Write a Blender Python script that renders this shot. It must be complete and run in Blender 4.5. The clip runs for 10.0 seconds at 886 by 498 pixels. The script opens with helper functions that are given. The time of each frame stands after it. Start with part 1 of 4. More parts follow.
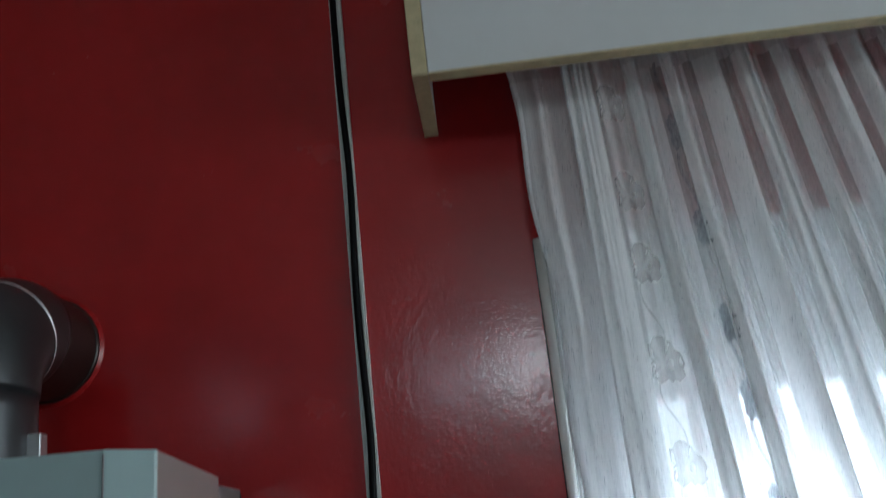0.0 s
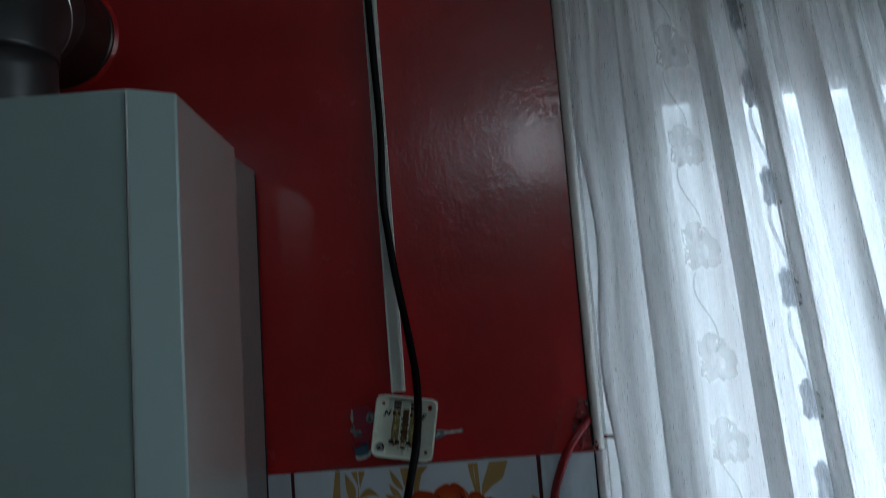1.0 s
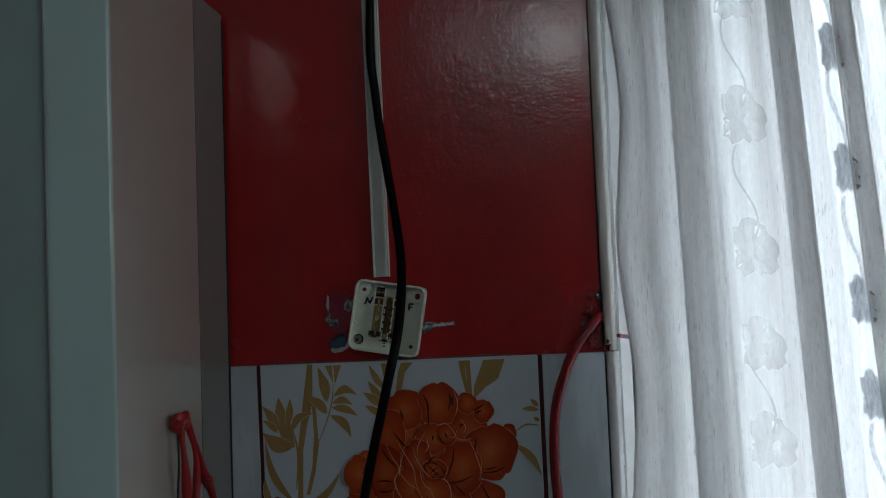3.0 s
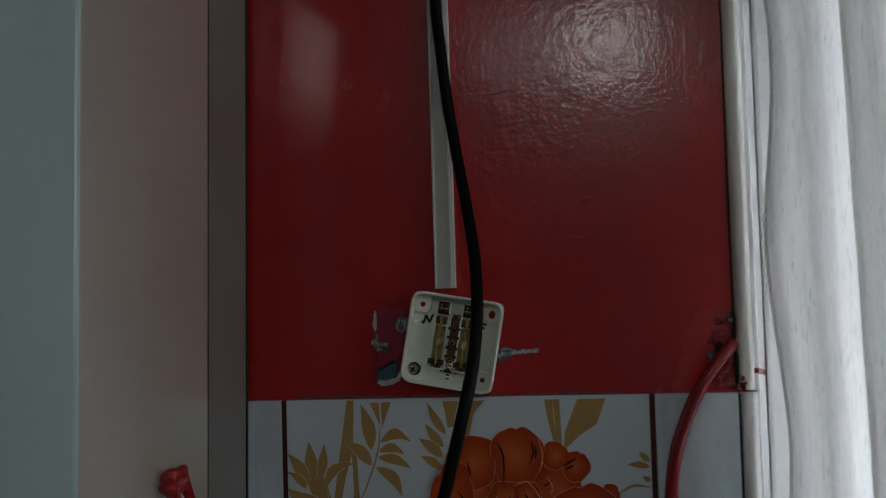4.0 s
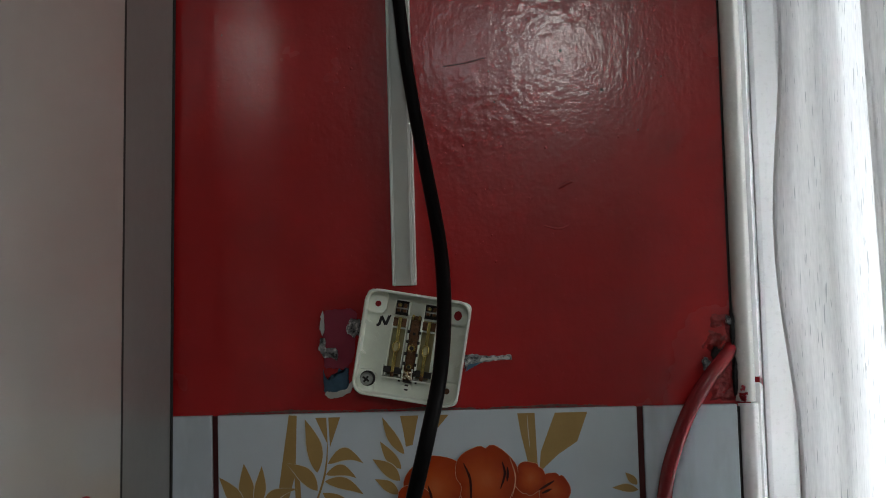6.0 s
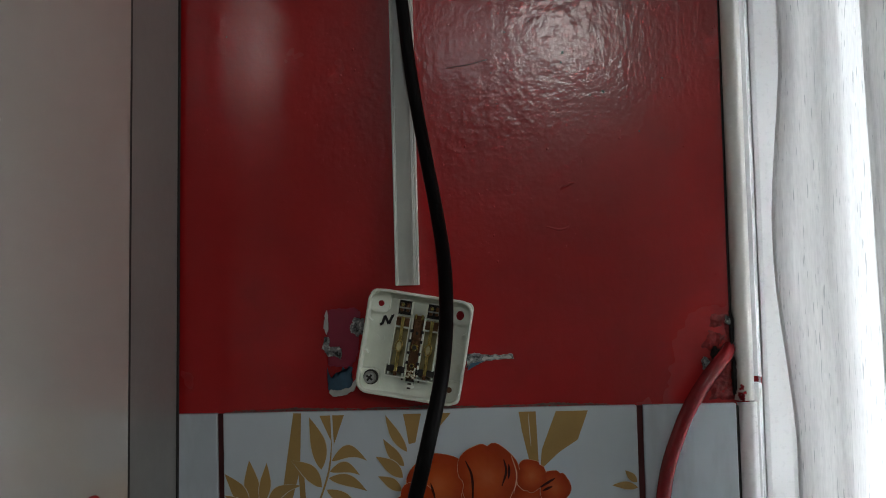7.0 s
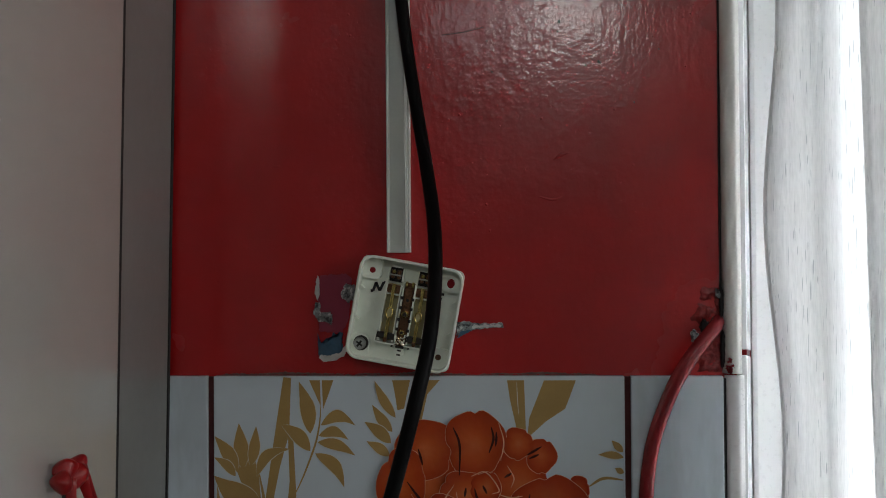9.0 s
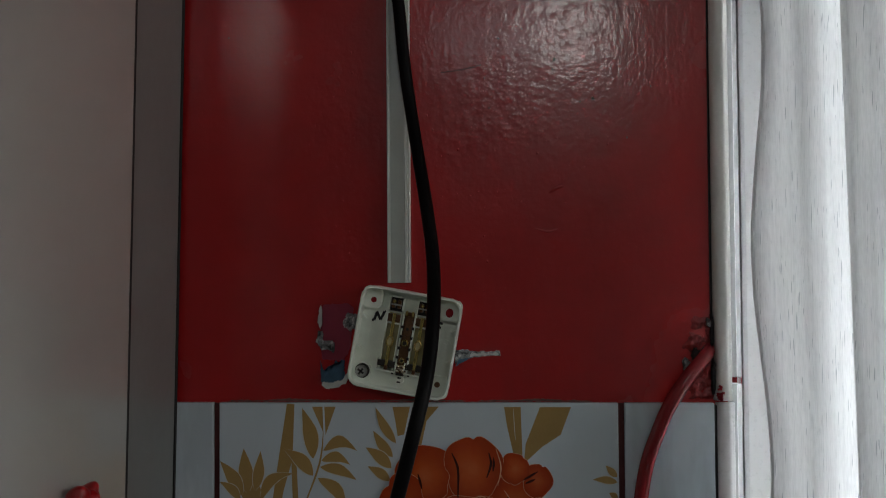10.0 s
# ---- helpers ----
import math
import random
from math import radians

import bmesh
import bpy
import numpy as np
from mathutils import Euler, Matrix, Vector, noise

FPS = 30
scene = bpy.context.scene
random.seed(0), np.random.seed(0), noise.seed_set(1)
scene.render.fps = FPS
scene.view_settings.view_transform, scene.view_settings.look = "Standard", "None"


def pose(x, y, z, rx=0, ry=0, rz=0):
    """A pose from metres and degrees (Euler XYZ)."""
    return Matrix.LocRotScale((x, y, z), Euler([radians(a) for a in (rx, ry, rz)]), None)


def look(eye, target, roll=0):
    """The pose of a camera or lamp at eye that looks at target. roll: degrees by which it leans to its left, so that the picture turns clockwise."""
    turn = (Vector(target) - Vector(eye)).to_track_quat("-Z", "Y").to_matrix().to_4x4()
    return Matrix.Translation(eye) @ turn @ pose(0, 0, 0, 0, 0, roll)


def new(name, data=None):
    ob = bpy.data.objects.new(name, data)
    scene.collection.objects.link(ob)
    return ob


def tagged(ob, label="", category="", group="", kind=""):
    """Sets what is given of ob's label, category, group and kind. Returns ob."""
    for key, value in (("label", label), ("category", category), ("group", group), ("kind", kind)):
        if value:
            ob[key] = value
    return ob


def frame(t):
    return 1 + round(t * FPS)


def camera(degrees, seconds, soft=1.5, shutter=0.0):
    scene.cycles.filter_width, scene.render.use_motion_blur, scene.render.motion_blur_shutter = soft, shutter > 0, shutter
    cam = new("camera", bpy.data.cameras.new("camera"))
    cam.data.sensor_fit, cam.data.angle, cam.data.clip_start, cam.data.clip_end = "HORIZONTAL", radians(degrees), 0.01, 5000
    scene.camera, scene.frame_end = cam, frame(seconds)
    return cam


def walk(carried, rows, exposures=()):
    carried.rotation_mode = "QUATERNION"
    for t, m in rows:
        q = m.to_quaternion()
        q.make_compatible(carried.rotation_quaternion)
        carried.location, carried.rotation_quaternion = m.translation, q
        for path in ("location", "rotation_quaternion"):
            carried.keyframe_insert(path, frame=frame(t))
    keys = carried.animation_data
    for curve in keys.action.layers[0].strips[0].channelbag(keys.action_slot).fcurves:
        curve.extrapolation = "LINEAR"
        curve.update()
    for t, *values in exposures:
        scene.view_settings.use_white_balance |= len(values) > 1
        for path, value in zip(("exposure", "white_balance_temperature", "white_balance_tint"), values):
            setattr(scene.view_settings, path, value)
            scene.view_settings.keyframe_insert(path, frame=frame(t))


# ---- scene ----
cam = camera(49.0, 10.0, soft=0.95, shutter=0.3)
PATH = [
    (0, (0.121, -1.011, 1.733), (0.055, 0.895, 2.335), -6.2),
    (0.3, (0.1, -1.004, 1.696), (0.019, 0.929, 2.202), -5.3),
    (0.6, (0.094, -1.003, 1.663), (-0.002, 0.955, 2.056), -4.5),
    (1, (0.109, -1.013, 1.607), (-0.012, 0.971, 1.827), -4.6),
    (1.6, (0.113, -1.007, 1.571), (-0.01, 0.989, 1.609), -4.1),
    (1.8, (0.109, -1.005, 1.572), (-0.004, 0.992, 1.574), -3.9),
    (2.1, (0.111, -1.003, 1.58), (0.005, 0.995, 1.577), -3.5),
    (3.3, (0.113, -0.808, 1.58), (-0.072, 1.182, 1.638), -2.2),
    (3.5, (0.1, -0.772, 1.577), (-0.103, 1.217, 1.644), -1.9),
    (4, (0.059, -0.673, 1.571), (-0.15, 1.314, 1.664), -1.7),
    (4.5, (0.022, -0.6, 1.556), (-0.107, 1.392, 1.672), -1.9),
    (5, (0.015, -0.577, 1.576), (-0.042, 1.421, 1.623), -1.8),
    (5.5, (0.033, -0.576, 1.57), (-0.008, 1.423, 1.637), -1.7),
    (6, (0.04, -0.586, 1.563), (-0.051, 1.409, 1.677), -1.6),
    (7.5, (0.046, -0.593, 1.572), (-0.065, 1.403, 1.647), -1.4),
    (8, (0.051, -0.593, 1.571), (-0.079, 1.402, 1.634), -1.1),
    (8.5, (0.051, -0.593, 1.571), (-0.069, 1.403, 1.617), -0.8),
    (9, (0.049, -0.593, 1.569), (-0.061, 1.404, 1.596), -0.4),
    (9.5, (0.051, -0.601, 1.581), (-0.058, 1.396, 1.578), -0.1),
    (10, (0.053, -0.612, 1.578), (-0.064, 1.383, 1.637), -0.4),
]
EXPOSURES = [(0.0, 1.3, 5600, 5), (0.5, 0.9, 5450, 4), (1.0, 0.05, 5500, 3), (2.2, -0.05, 5550, 3), (3.3, 0.2, 6200, 8), (4.0, 0.4, 6400, 10), (4.5, 0.35, 6500, 10), (5.0, 0.95, 6500, 10), (6.0, 1.05, 6500, 10), (9.0, 1.2, 6500, 10), (9.5, 1.3, 6500, 10), (10.0, 0.65, 6500, 10)]
walk(cam, [(t, look(eye, target, roll)) for t, eye, target, roll in PATH], EXPOSURES)

# ---- world and lights ----
world = bpy.data.worlds.new("world")
scene.world = world
world.use_nodes = True
wn = world.node_tree
sky = wn.nodes.new("ShaderNodeTexSky")
sky.sky_type, sky.sun_disc = "NISHITA", False
sky.sun_elevation, sky.sun_rotation = radians(40), radians(20)
wn.nodes["Background"].inputs["Strength"].default_value = 0.1
wn.links.new(sky.outputs[0], wn.nodes["Background"].inputs["Color"])

SKY_GLOW = 18.5        # overcast brightness seen through the window
sun = new("sun", bpy.data.lights.new("sun", "SUN"))
sun.data.energy, sun.data.angle, sun.data.color = 0.5, radians(15), (1.0, 0.97, 0.92)
sun.matrix_world = look((2, 4, 5), (0.5, 0, 1.5))


def window_lamp(x0, x1, z0, z1, y, watts, colour=(1.0, 0.97, 0.93)):
    """Daylight in the opening of the rear window."""
    data = bpy.data.lights.new("rear_daylight", "AREA")
    data.shape, data.size, data.size_y, data.energy, data.color = "RECTANGLE", x1 - x0, z1 - z0, watts, colour
    ob = new("rear_daylight", data)
    ob.matrix_world = look(((x0 + x1) / 2, y, (z0 + z1) / 2), ((x0 + x1) / 2, 0, (z0 + z1) / 2))
    return ob


BACK = -2.3
REAR = [(0.17, 0.38, 2.22, 2.42), (-0.84, -0.72, 2.22, 2.42), (-0.13, 0.14, 2.22, 2.42)]
EAST = (-1.70, -0.60, 1.45, 2.40)
side = bpy.data.lights.new("side_fill", "AREA")
side.shape, side.size, side.size_y, side.energy, side.color = "RECTANGLE", EAST[1] - EAST[0], EAST[3] - EAST[2], 4.4, (1.0, 0.95, 0.90)
new("side_fill", side).matrix_world = look((2.25, (EAST[0] + EAST[1]) / 2, (EAST[2] + EAST[3]) / 2), (0, (EAST[0] + EAST[1]) / 2, (EAST[2] + EAST[3]) / 2))
window_lamp(*REAR[0], BACK - 0.06, 1.10)
window_lamp(*REAR[1], BACK - 0.06, 0.032)
window_lamp(*REAR[2], BACK - 0.06, 0.20)     # dimmer lamp added to widen the wall's highlight to the left


# ---- materials ----
class Mat:
    """A small builder for node materials."""

    def __init__(self, name):
        self.m = bpy.data.materials.new(name)
        self.m.use_nodes = True
        self.t = self.m.node_tree
        self.b = self.t.nodes["Principled BSDF"]
        self.co = self.t.nodes.new("ShaderNodeTexCoord").outputs["Object"]

    def node(self, kind, **ins):
        n = self.t.nodes.new(kind)
        for k, v in ins.items():
            k = k.replace("_", " ")
            if hasattr(v, "is_linked") or isinstance(v, bpy.types.NodeSocket):
                self.t.links.new(v, n.inputs[k])
            else:
                n.inputs[k].default_value = v
        return n

    def set(self, **ins):
        for k, v in ins.items():
            k = k.replace("_", " ")
            if isinstance(v, bpy.types.NodeSocket):
                self.t.links.new(v, self.b.inputs[k])
            else:
                self.b.inputs[k].default_value = v
        return self

    def mapped(self, scale):
        n = self.node("ShaderNodeMapping", Vector=self.co)
        n.inputs["Scale"].default_value = scale
        return n.outputs[0]

    def noise(self, size, detail=4.0, rough=0.55, stretch=(1, 1, 1)):
        return self.node("ShaderNodeTexNoise", Vector=self.mapped(tuple(s / size for s in stretch)), Scale=1.0, Detail=detail, Roughness=rough).outputs[0]

    def ramp(self, value, stops):
        n = self.node("ShaderNodeValToRGB", Fac=value)
        e = n.color_ramp.elements
        while len(e) < len(stops):
            e.new(0.5)
        for el, (p, c) in zip(e, stops):
            el.position, el.color = p, (*c, 1)
        return n.outputs[0]

    def blend(self, fac, a, b, mode="MIX"):
        n = self.t.nodes.new("ShaderNodeMix")
        n.data_type, n.blend_type = "RGBA", mode
        for k, v in ((0, fac), (6, a), (7, b)):
            if isinstance(v, bpy.types.NodeSocket):
                self.t.links.new(v, n.inputs[k])
            else:
                n.inputs[k].default_value = v if k == 0 else (*v, 1)
        return n.outputs[2]

    def math(self, op, a, b=0.0, c=0.0):
        n = self.t.nodes.new("ShaderNodeMath")
        n.operation = op
        for k, v in enumerate((a, b, c)):
            if isinstance(v, bpy.types.NodeSocket):
                self.t.links.new(v, n.inputs[k])
            else:
                n.inputs[k].default_value = v
        return n.outputs[0]

    def bump(self, height, distance, strength=1.0, after=None):
        n = self.node("ShaderNodeBump", Height=height, Distance=distance, Strength=strength)
        if after is not None:
            self.t.links.new(after, n.inputs["Normal"])
        return n.outputs[0]


def paint(name, colour, rough, spread=0.06, size=0.05, bump=0.0, bump_size=0.004, metal=0.0, spec=0.5, coat=0.0):
    """A coated surface with soft blotches, finer grain and slight relief."""
    m = Mat(name)
    big, fine = m.noise(size), m.noise(size / 12, 3)
    lo, hi = tuple(c * (1 - spread) for c in colour), tuple(min(1, c * (1 + spread)) for c in colour)
    c = m.ramp(big, [(0.3, lo), (0.7, hi)])
    c = m.blend(0.25, c, m.ramp(fine, [(0.3, lo), (0.7, hi)]))
    r = m.node("ShaderNodeMapRange", Value=fine, To_Min=rough * 0.8, To_Max=min(1, rough * 1.25)).outputs[0]
    m.set(Base_Color=c, Roughness=r, Metallic=metal, Specular_IOR_Level=spec, Coat_Weight=coat, Coat_Roughness=0.04)
    if bump:
        m.set(Normal=m.bump(m.noise(bump_size, 3), bump))
    return m.m


def red_gloss():
    """Thick glossy oil paint: brush ridges, sags and orange peel under a clear skin."""
    m = Mat("red_gloss_paint")
    blot = m.noise(0.12, 5)
    c = m.ramp(blot, [(0.3, (0.320, 0.0090, 0.0100)), (0.7, (0.405, 0.0130, 0.0140))])

    def where(size, lo, hi, least):
        return m.node("ShaderNodeMapRange", Value=m.noise(size, 2), From_Min=lo, From_Max=hi, To_Min=least, To_Max=1.0).outputs[0]

    n = m.bump(m.noise(0.05, 3), 0.0003)
    n = m.bump(m.noise(0.0075, 2, 0.5, (1.1, 1, 0.8)), 0.00026, where(0.10, 0.44, 0.60, 0.30), n)
    n = m.bump(m.noise(0.0055, 2, 0.5, (1.5, 1, 0.3)), 0.00006, where(0.09, 0.42, 0.58, 0.1), n)
    n = m.bump(m.noise(0.0038, 2, 0.5, (0.3, 1, 1.2)), 0.00005, where(0.08, 0.42, 0.60, 0.1), n)
    n = m.bump(m.noise(0.0036, 3, 0.55), 0.00016, where(0.06, 0.38, 0.62, 0.5), n)
    xyz = m.node("ShaderNodeSeparateXYZ", Vector=m.co)
    face = m.node("ShaderNodeCombineXYZ", X=xyz.outputs[0], Y=xyz.outputs[2]).outputs[0]

    def dots(scale, radius):
        v = m.t.nodes.new("ShaderNodeTexVoronoi")
        v.voronoi_dimensions = "2D"
        v.inputs["Scale"].default_value = scale
        m.t.links.new(face, v.inputs["Vector"])
        return m.math("LESS_THAN", v.outputs["Distance"], radius)

    grit = m.math("MULTIPLY", dots(110.0, 0.045), m.math("GREATER_THAN", m.noise(0.03, 1), 0.54))
    n = m.bump(grit, 0.0004, 1.0, n)
    m.set(Base_Color=c, Roughness=m.node("ShaderNodeMapRange", Value=blot, To_Min=0.23, To_Max=0.30).outputs[0], Normal=n, Specular_IOR_Level=0.37,
          Coat_Weight=0.38, Coat_Roughness=0.085, Coat_Normal=n)
    return m.m


def tile_glaze(name, colour=(0.56, 0.62, 0.67), veins=True):
    m = Mat(name)
    v = m.noise(0.02, 4, 0.55, (1, 1, 0.25))
    c = m.ramp(v, [(0.45, tuple(k * 0.84 for k in colour)), (0.62, colour)]) if veins else m.ramp(v, [(0.3, tuple(k * 0.96 for k in colour)), (0.7, colour)])
    m.set(Base_Color=c, Roughness=0.1, Normal=m.bump(m.noise(0.03, 2), 0.0004))
    return m.m


def print_orange():
    """Printed petals: pale orange hearts running to deep red-orange tips."""
    m = Mat("orange_glaze_print")
    uv = m.t.nodes.new("ShaderNodeUVMap")
    out = m.node("ShaderNodeSeparateXYZ", Vector=uv.outputs[0]).outputs[0]
    out = m.math("ADD", out, m.math("MULTIPLY", m.math("SUBTRACT", m.noise(0.022, 3, 0.5), 0.5), 0.9))
    c = m.ramp(out, [(0.0, (0.60, 0.17, 0.045)), (0.40, (0.50, 0.085, 0.016)), (0.75, (0.36, 0.036, 0.007)), (1.0, (0.26, 0.020, 0.005))])
    c = m.blend(m.math("MULTIPLY", m.noise(0.003, 2, 0.5, (1, 1, 0.2)), 0.25), c, (0.42, 0.04, 0.006))
    each = m.t.nodes.new("ShaderNodeNewGeometry").outputs["Random Per Island"]
    c = m.blend(0.30, c, m.ramp(each, [(0.0, (0.25, 0.020, 0.005)), (0.5, (0.40, 0.048, 0.009)), (1.0, (0.54, 0.11, 0.023))]))
    m.set(Base_Color=c, Roughness=0.12, Normal=m.bump(m.noise(0.012, 2), 0.0006))
    return m.m


def sheer_cloth(name, base, dashes):
    """Thin slubbed voile: part open weave, part scattering thread."""
    m = Mat(name)
    t = m.t
    slub = m.noise(0.0016, 2, 0.5, (1, 1, 0.03))
    dash = m.math("GREATER_THAN", m.noise(0.0008, 1, 0.5, (1, 1, 0.045)), 0.70 if dashes else 2.0)
    weave = m.noise(0.0007, 1, 0.5, (1, 0.2, 0.12))
    thread = m.math("ADD", m.math("MULTIPLY", slub, 0.12), m.math("MULTIPLY", weave, 0.22))
    cover = m.math("ADD", m.math("ADD", thread, base - 0.17), m.math("MULTIPLY", dash, 0.06))
    clear = m.node("ShaderNodeBsdfTransparent", Color=(1, 1, 1, 1)).outputs[0]
    yarn = m.blend(dash, m.ramp(slub, [(0.35, (0.915, 0.918, 0.92)), (0.65, (0.95, 0.95, 0.95))]), (0.58, 0.59, 0.61))
    dif = m.node("ShaderNodeBsdfDiffuse", Color=yarn).outputs[0]
    tra = m.node("ShaderNodeBsdfTranslucent", Color=yarn).outputs[0]
    half = t.nodes.new("ShaderNodeMixShader")
    half.inputs[0].default_value = 0.45
    t.links.new(dif, half.inputs[1]), t.links.new(tra, half.inputs[2])
    mix = t.nodes.new("ShaderNodeMixShader")
    t.links.new(cover, mix.inputs[0]), t.links.new(clear, mix.inputs[1]), t.links.new(half.outputs[0], mix.inputs[2])
    t.links.new(mix.outputs[0], t.nodes["Material Output"].inputs["Surface"])
    return m.m


def stitched():
    """Satin stitch of the curtain's motifs, still letting some light through."""
    m = Mat("satin_stitch")
    t = m.t
    rows = m.noise(0.0015, 2, 0.5, (1, 1, 0.2))
    col = m.ramp(rows, [(0.3, (0.46, 0.48, 0.51)), (0.7, (0.60, 0.62, 0.65))])
    dif, tra = m.node("ShaderNodeBsdfDiffuse", Color=col).outputs[0], m.node("ShaderNodeBsdfTranslucent", Color=col).outputs[0]
    half = t.nodes.new("ShaderNodeMixShader")
    half.inputs[0].default_value = 0.48
    t.links.new(dif, half.inputs[1]), t.links.new(tra, half.inputs[2])
    mix = t.nodes.new("ShaderNodeMixShader")
    t.links.new(m.math("ADD", m.math("MULTIPLY", rows, 0.5), 0.45), mix.inputs[0])
    t.links.new(m.node("ShaderNodeBsdfTransparent", Color=(1, 1, 1, 1)).outputs[0], mix.inputs[1]), t.links.new(half.outputs[0], mix.inputs[2])
    t.links.new(mix.outputs[0], t.nodes["Material Output"].inputs["Surface"])
    return m.m


def glass():
    m = Mat("window_glass")
    t = m.t
    clear = m.node("ShaderNodeBsdfTransparent", Color=(0.95, 0.97, 0.97, 1)).outputs[0]
    gloss = m.node("ShaderNodeBsdfGlossy", Roughness=0.02).outputs[0]
    mix = t.nodes.new("ShaderNodeMixShader")
    t.links.new(m.node("ShaderNodeFresnel", IOR=1.45).outputs[0], mix.inputs[0])
    t.links.new(clear, mix.inputs[1]), t.links.new(gloss, mix.inputs[2])
    t.links.new(mix.outputs[0], t.nodes["Material Output"].inputs["Surface"])
    return m.m


def overcast():
    m = Mat("overcast_distance")
    t = m.t
    cloud = m.noise(0.9, 4)
    height = m.node("ShaderNodeSeparateXYZ", Vector=m.co).outputs[2]
    rise = m.math("ADD", height, m.math("MULTIPLY", cloud, 0.9))
    band = m.node("ShaderNodeMapRange", Value=rise, From_Min=2.6, From_Max=5.6, To_Min=0.0, To_Max=1.0).outputs[0]
    col = m.ramp(band, [(0.0, (0.058, 0.061, 0.064)), (0.25, (0.085, 0.09, 0.095)), (1.0, (0.92, 0.97, 1.0))])
    col = m.blend(m.math("MULTIPLY", cloud, 0.3), col, (0.040, 0.042, 0.044))
    e = m.node("ShaderNodeEmission", Color=col, Strength=SKY_GLOW).outputs[0]
    t.links.new(e, t.nodes["Material Output"].inputs["Surface"])
    return m.m


def flaked():
    """Crumbled plaster: grey ground, white flakes, dark pits."""
    m = Mat("flaked_grey_plaster")
    c = m.ramp(m.noise(0.0028, 3, 0.6), [(0.36, (0.03, 0.032, 0.034)), (0.46, (0.20, 0.21, 0.21)), (0.56, (0.28, 0.29, 0.29)), (0.62, (0.62, 0.62, 0.60))])
    m.set(Base_Color=c, Roughness=0.85, Normal=m.bump(m.noise(0.002, 3), 0.0006))
    return m.m


RED = red_gloss()
TILE = tile_glaze("white_glazed_tile")
TILE_PLAIN = tile_glaze("white_glazed_decor_tile", (0.56, 0.62, 0.67), False)
REVEAL = paint("white_reveal_tile", (0.88, 0.885, 0.885), 0.2, 0.02, 0.05)
OCHRE = paint("ochre_glaze_print", (0.37, 0.235, 0.085), 0.15, 0.08, 0.02)
ORANGE = print_orange()
CREAM_LINE = paint("cream_glaze_line", (0.66, 0.34, 0.19), 0.15, 0.4, 0.01)
LEAF_LINE = paint("pale_glaze_leaf_line", (0.60, 0.56, 0.47), 0.15, 0.1, 0.01)
GROUT = paint("dark_red_grout", (0.085, 0.010, 0.010), 0.7, 0.3, 0.01, 0.0002, 0.002)
DARK_RED = paint("dark_red_scratch", (0.10, 0.006, 0.006), 0.5, 0.2, 0.01)
BROWN_LINE = paint("brown_glaze_line", (0.045, 0.010, 0.006), 0.2)
PVC = paint("white_pvc", (0.86, 0.86, 0.855), 0.28, 0.03, 0.04)
TRIM = paint("ivory_pvc_trim", (0.86, 0.85, 0.80), 0.25, 0.05, 0.03, 0.0002, 0.01)
TRUNK = paint("grey_white_pvc_trunking", (0.66, 0.67, 0.63), 0.35, 0.06, 0.02)
CABLE = paint("black_rubber_cable", (0.0035, 0.0033, 0.0036), 0.42, 0.2, 0.01, 0.0001, 0.002, 0.0, 0.10)
RED_CABLE = paint("red_painted_cable", (0.26, 0.016, 0.020), 0.14, 0.15, 0.012, 0.0001, 0.006)
SHELL = paint("boiler_enamel_warm_shade", (0.400, 0.371, 0.350), 0.16, 0.02, 0.15, 0.0, 0.002, 0.0, 0.6, 0.8)
FRONT = paint("boiler_enamel_cool_lit", (0.40, 0.52, 0.515), 0.14, 0.02, 0.15, 0.00005, 0.002)
FRAME_GREY = paint("boiler_back_frame_grey", (0.20, 0.196, 0.190), 0.35, 0.03, 0.08)
GAP = paint("dark_gap", (0.015, 0.014, 0.014), 0.8)
FLUE = paint("brushed_grey_flue", (0.095, 0.10, 0.105), 0.36, 0.08, 0.03, 0.0, 0.004, 0.75)
FLUE_DARK = paint("dark_brown_flue_reflection", (0.030, 0.021, 0.019), 0.35, 0.15, 0.03, 0.0, 0.004, 0.2)
FLUE_RING = paint("bright_flue_ring", (0.70, 0.72, 0.73), 0.3, 0.05, 0.02, 0.0, 0.004, 0.8)
BOX = paint("ivory_socket_plastic", (0.80, 0.84, 0.75), 0.35, 0.07, 0.012, 0.0001, 0.003)
BRASS = paint("tarnished_brass", (0.62, 0.47, 0.16), 0.2, 0.3, 0.006, 0.0001, 0.002, 0.95)
BRIGHT_METAL = paint("bright_tinned_metal", (0.80, 0.72, 0.58), 0.1, 0.2, 0.004, 0.0, 0.002, 1.0)
COPPER = paint("brown_copper", (0.17, 0.085, 0.045), 0.28, 0.3, 0.006, 0.0002, 0.002, 0.8)
STEEL = paint("screw_steel", (0.42, 0.42, 0.40), 0.35, 0.2, 0.004, 0.0002, 0.001, 0.9)
POCKET_SHADE = paint("pocket_shade", (0.012, 0.009, 0.006), 0.5, 0.3, 0.006)
INK = paint("black_marker_ink", (0.008, 0.008, 0.010), 0.5)
OLIVE = paint("olive_plastic_well", (0.42, 0.38, 0.20), 0.45, 0.2, 0.008)
OUTLET = paint("cream_outlet_plastic", (0.55, 0.53, 0.40), 0.35, 0.06, 0.02, 0.0001, 0.004)
RECESS_SHADE = paint("shaded_recess_plastic", (0.045, 0.042, 0.032), 0.4, 0.1, 0.02)
PLASTER = flaked()
WHITE_CHIP = paint("white_old_paint", (0.58, 0.58, 0.56), 0.6, 0.2, 0.005, 0.0004, 0.002)
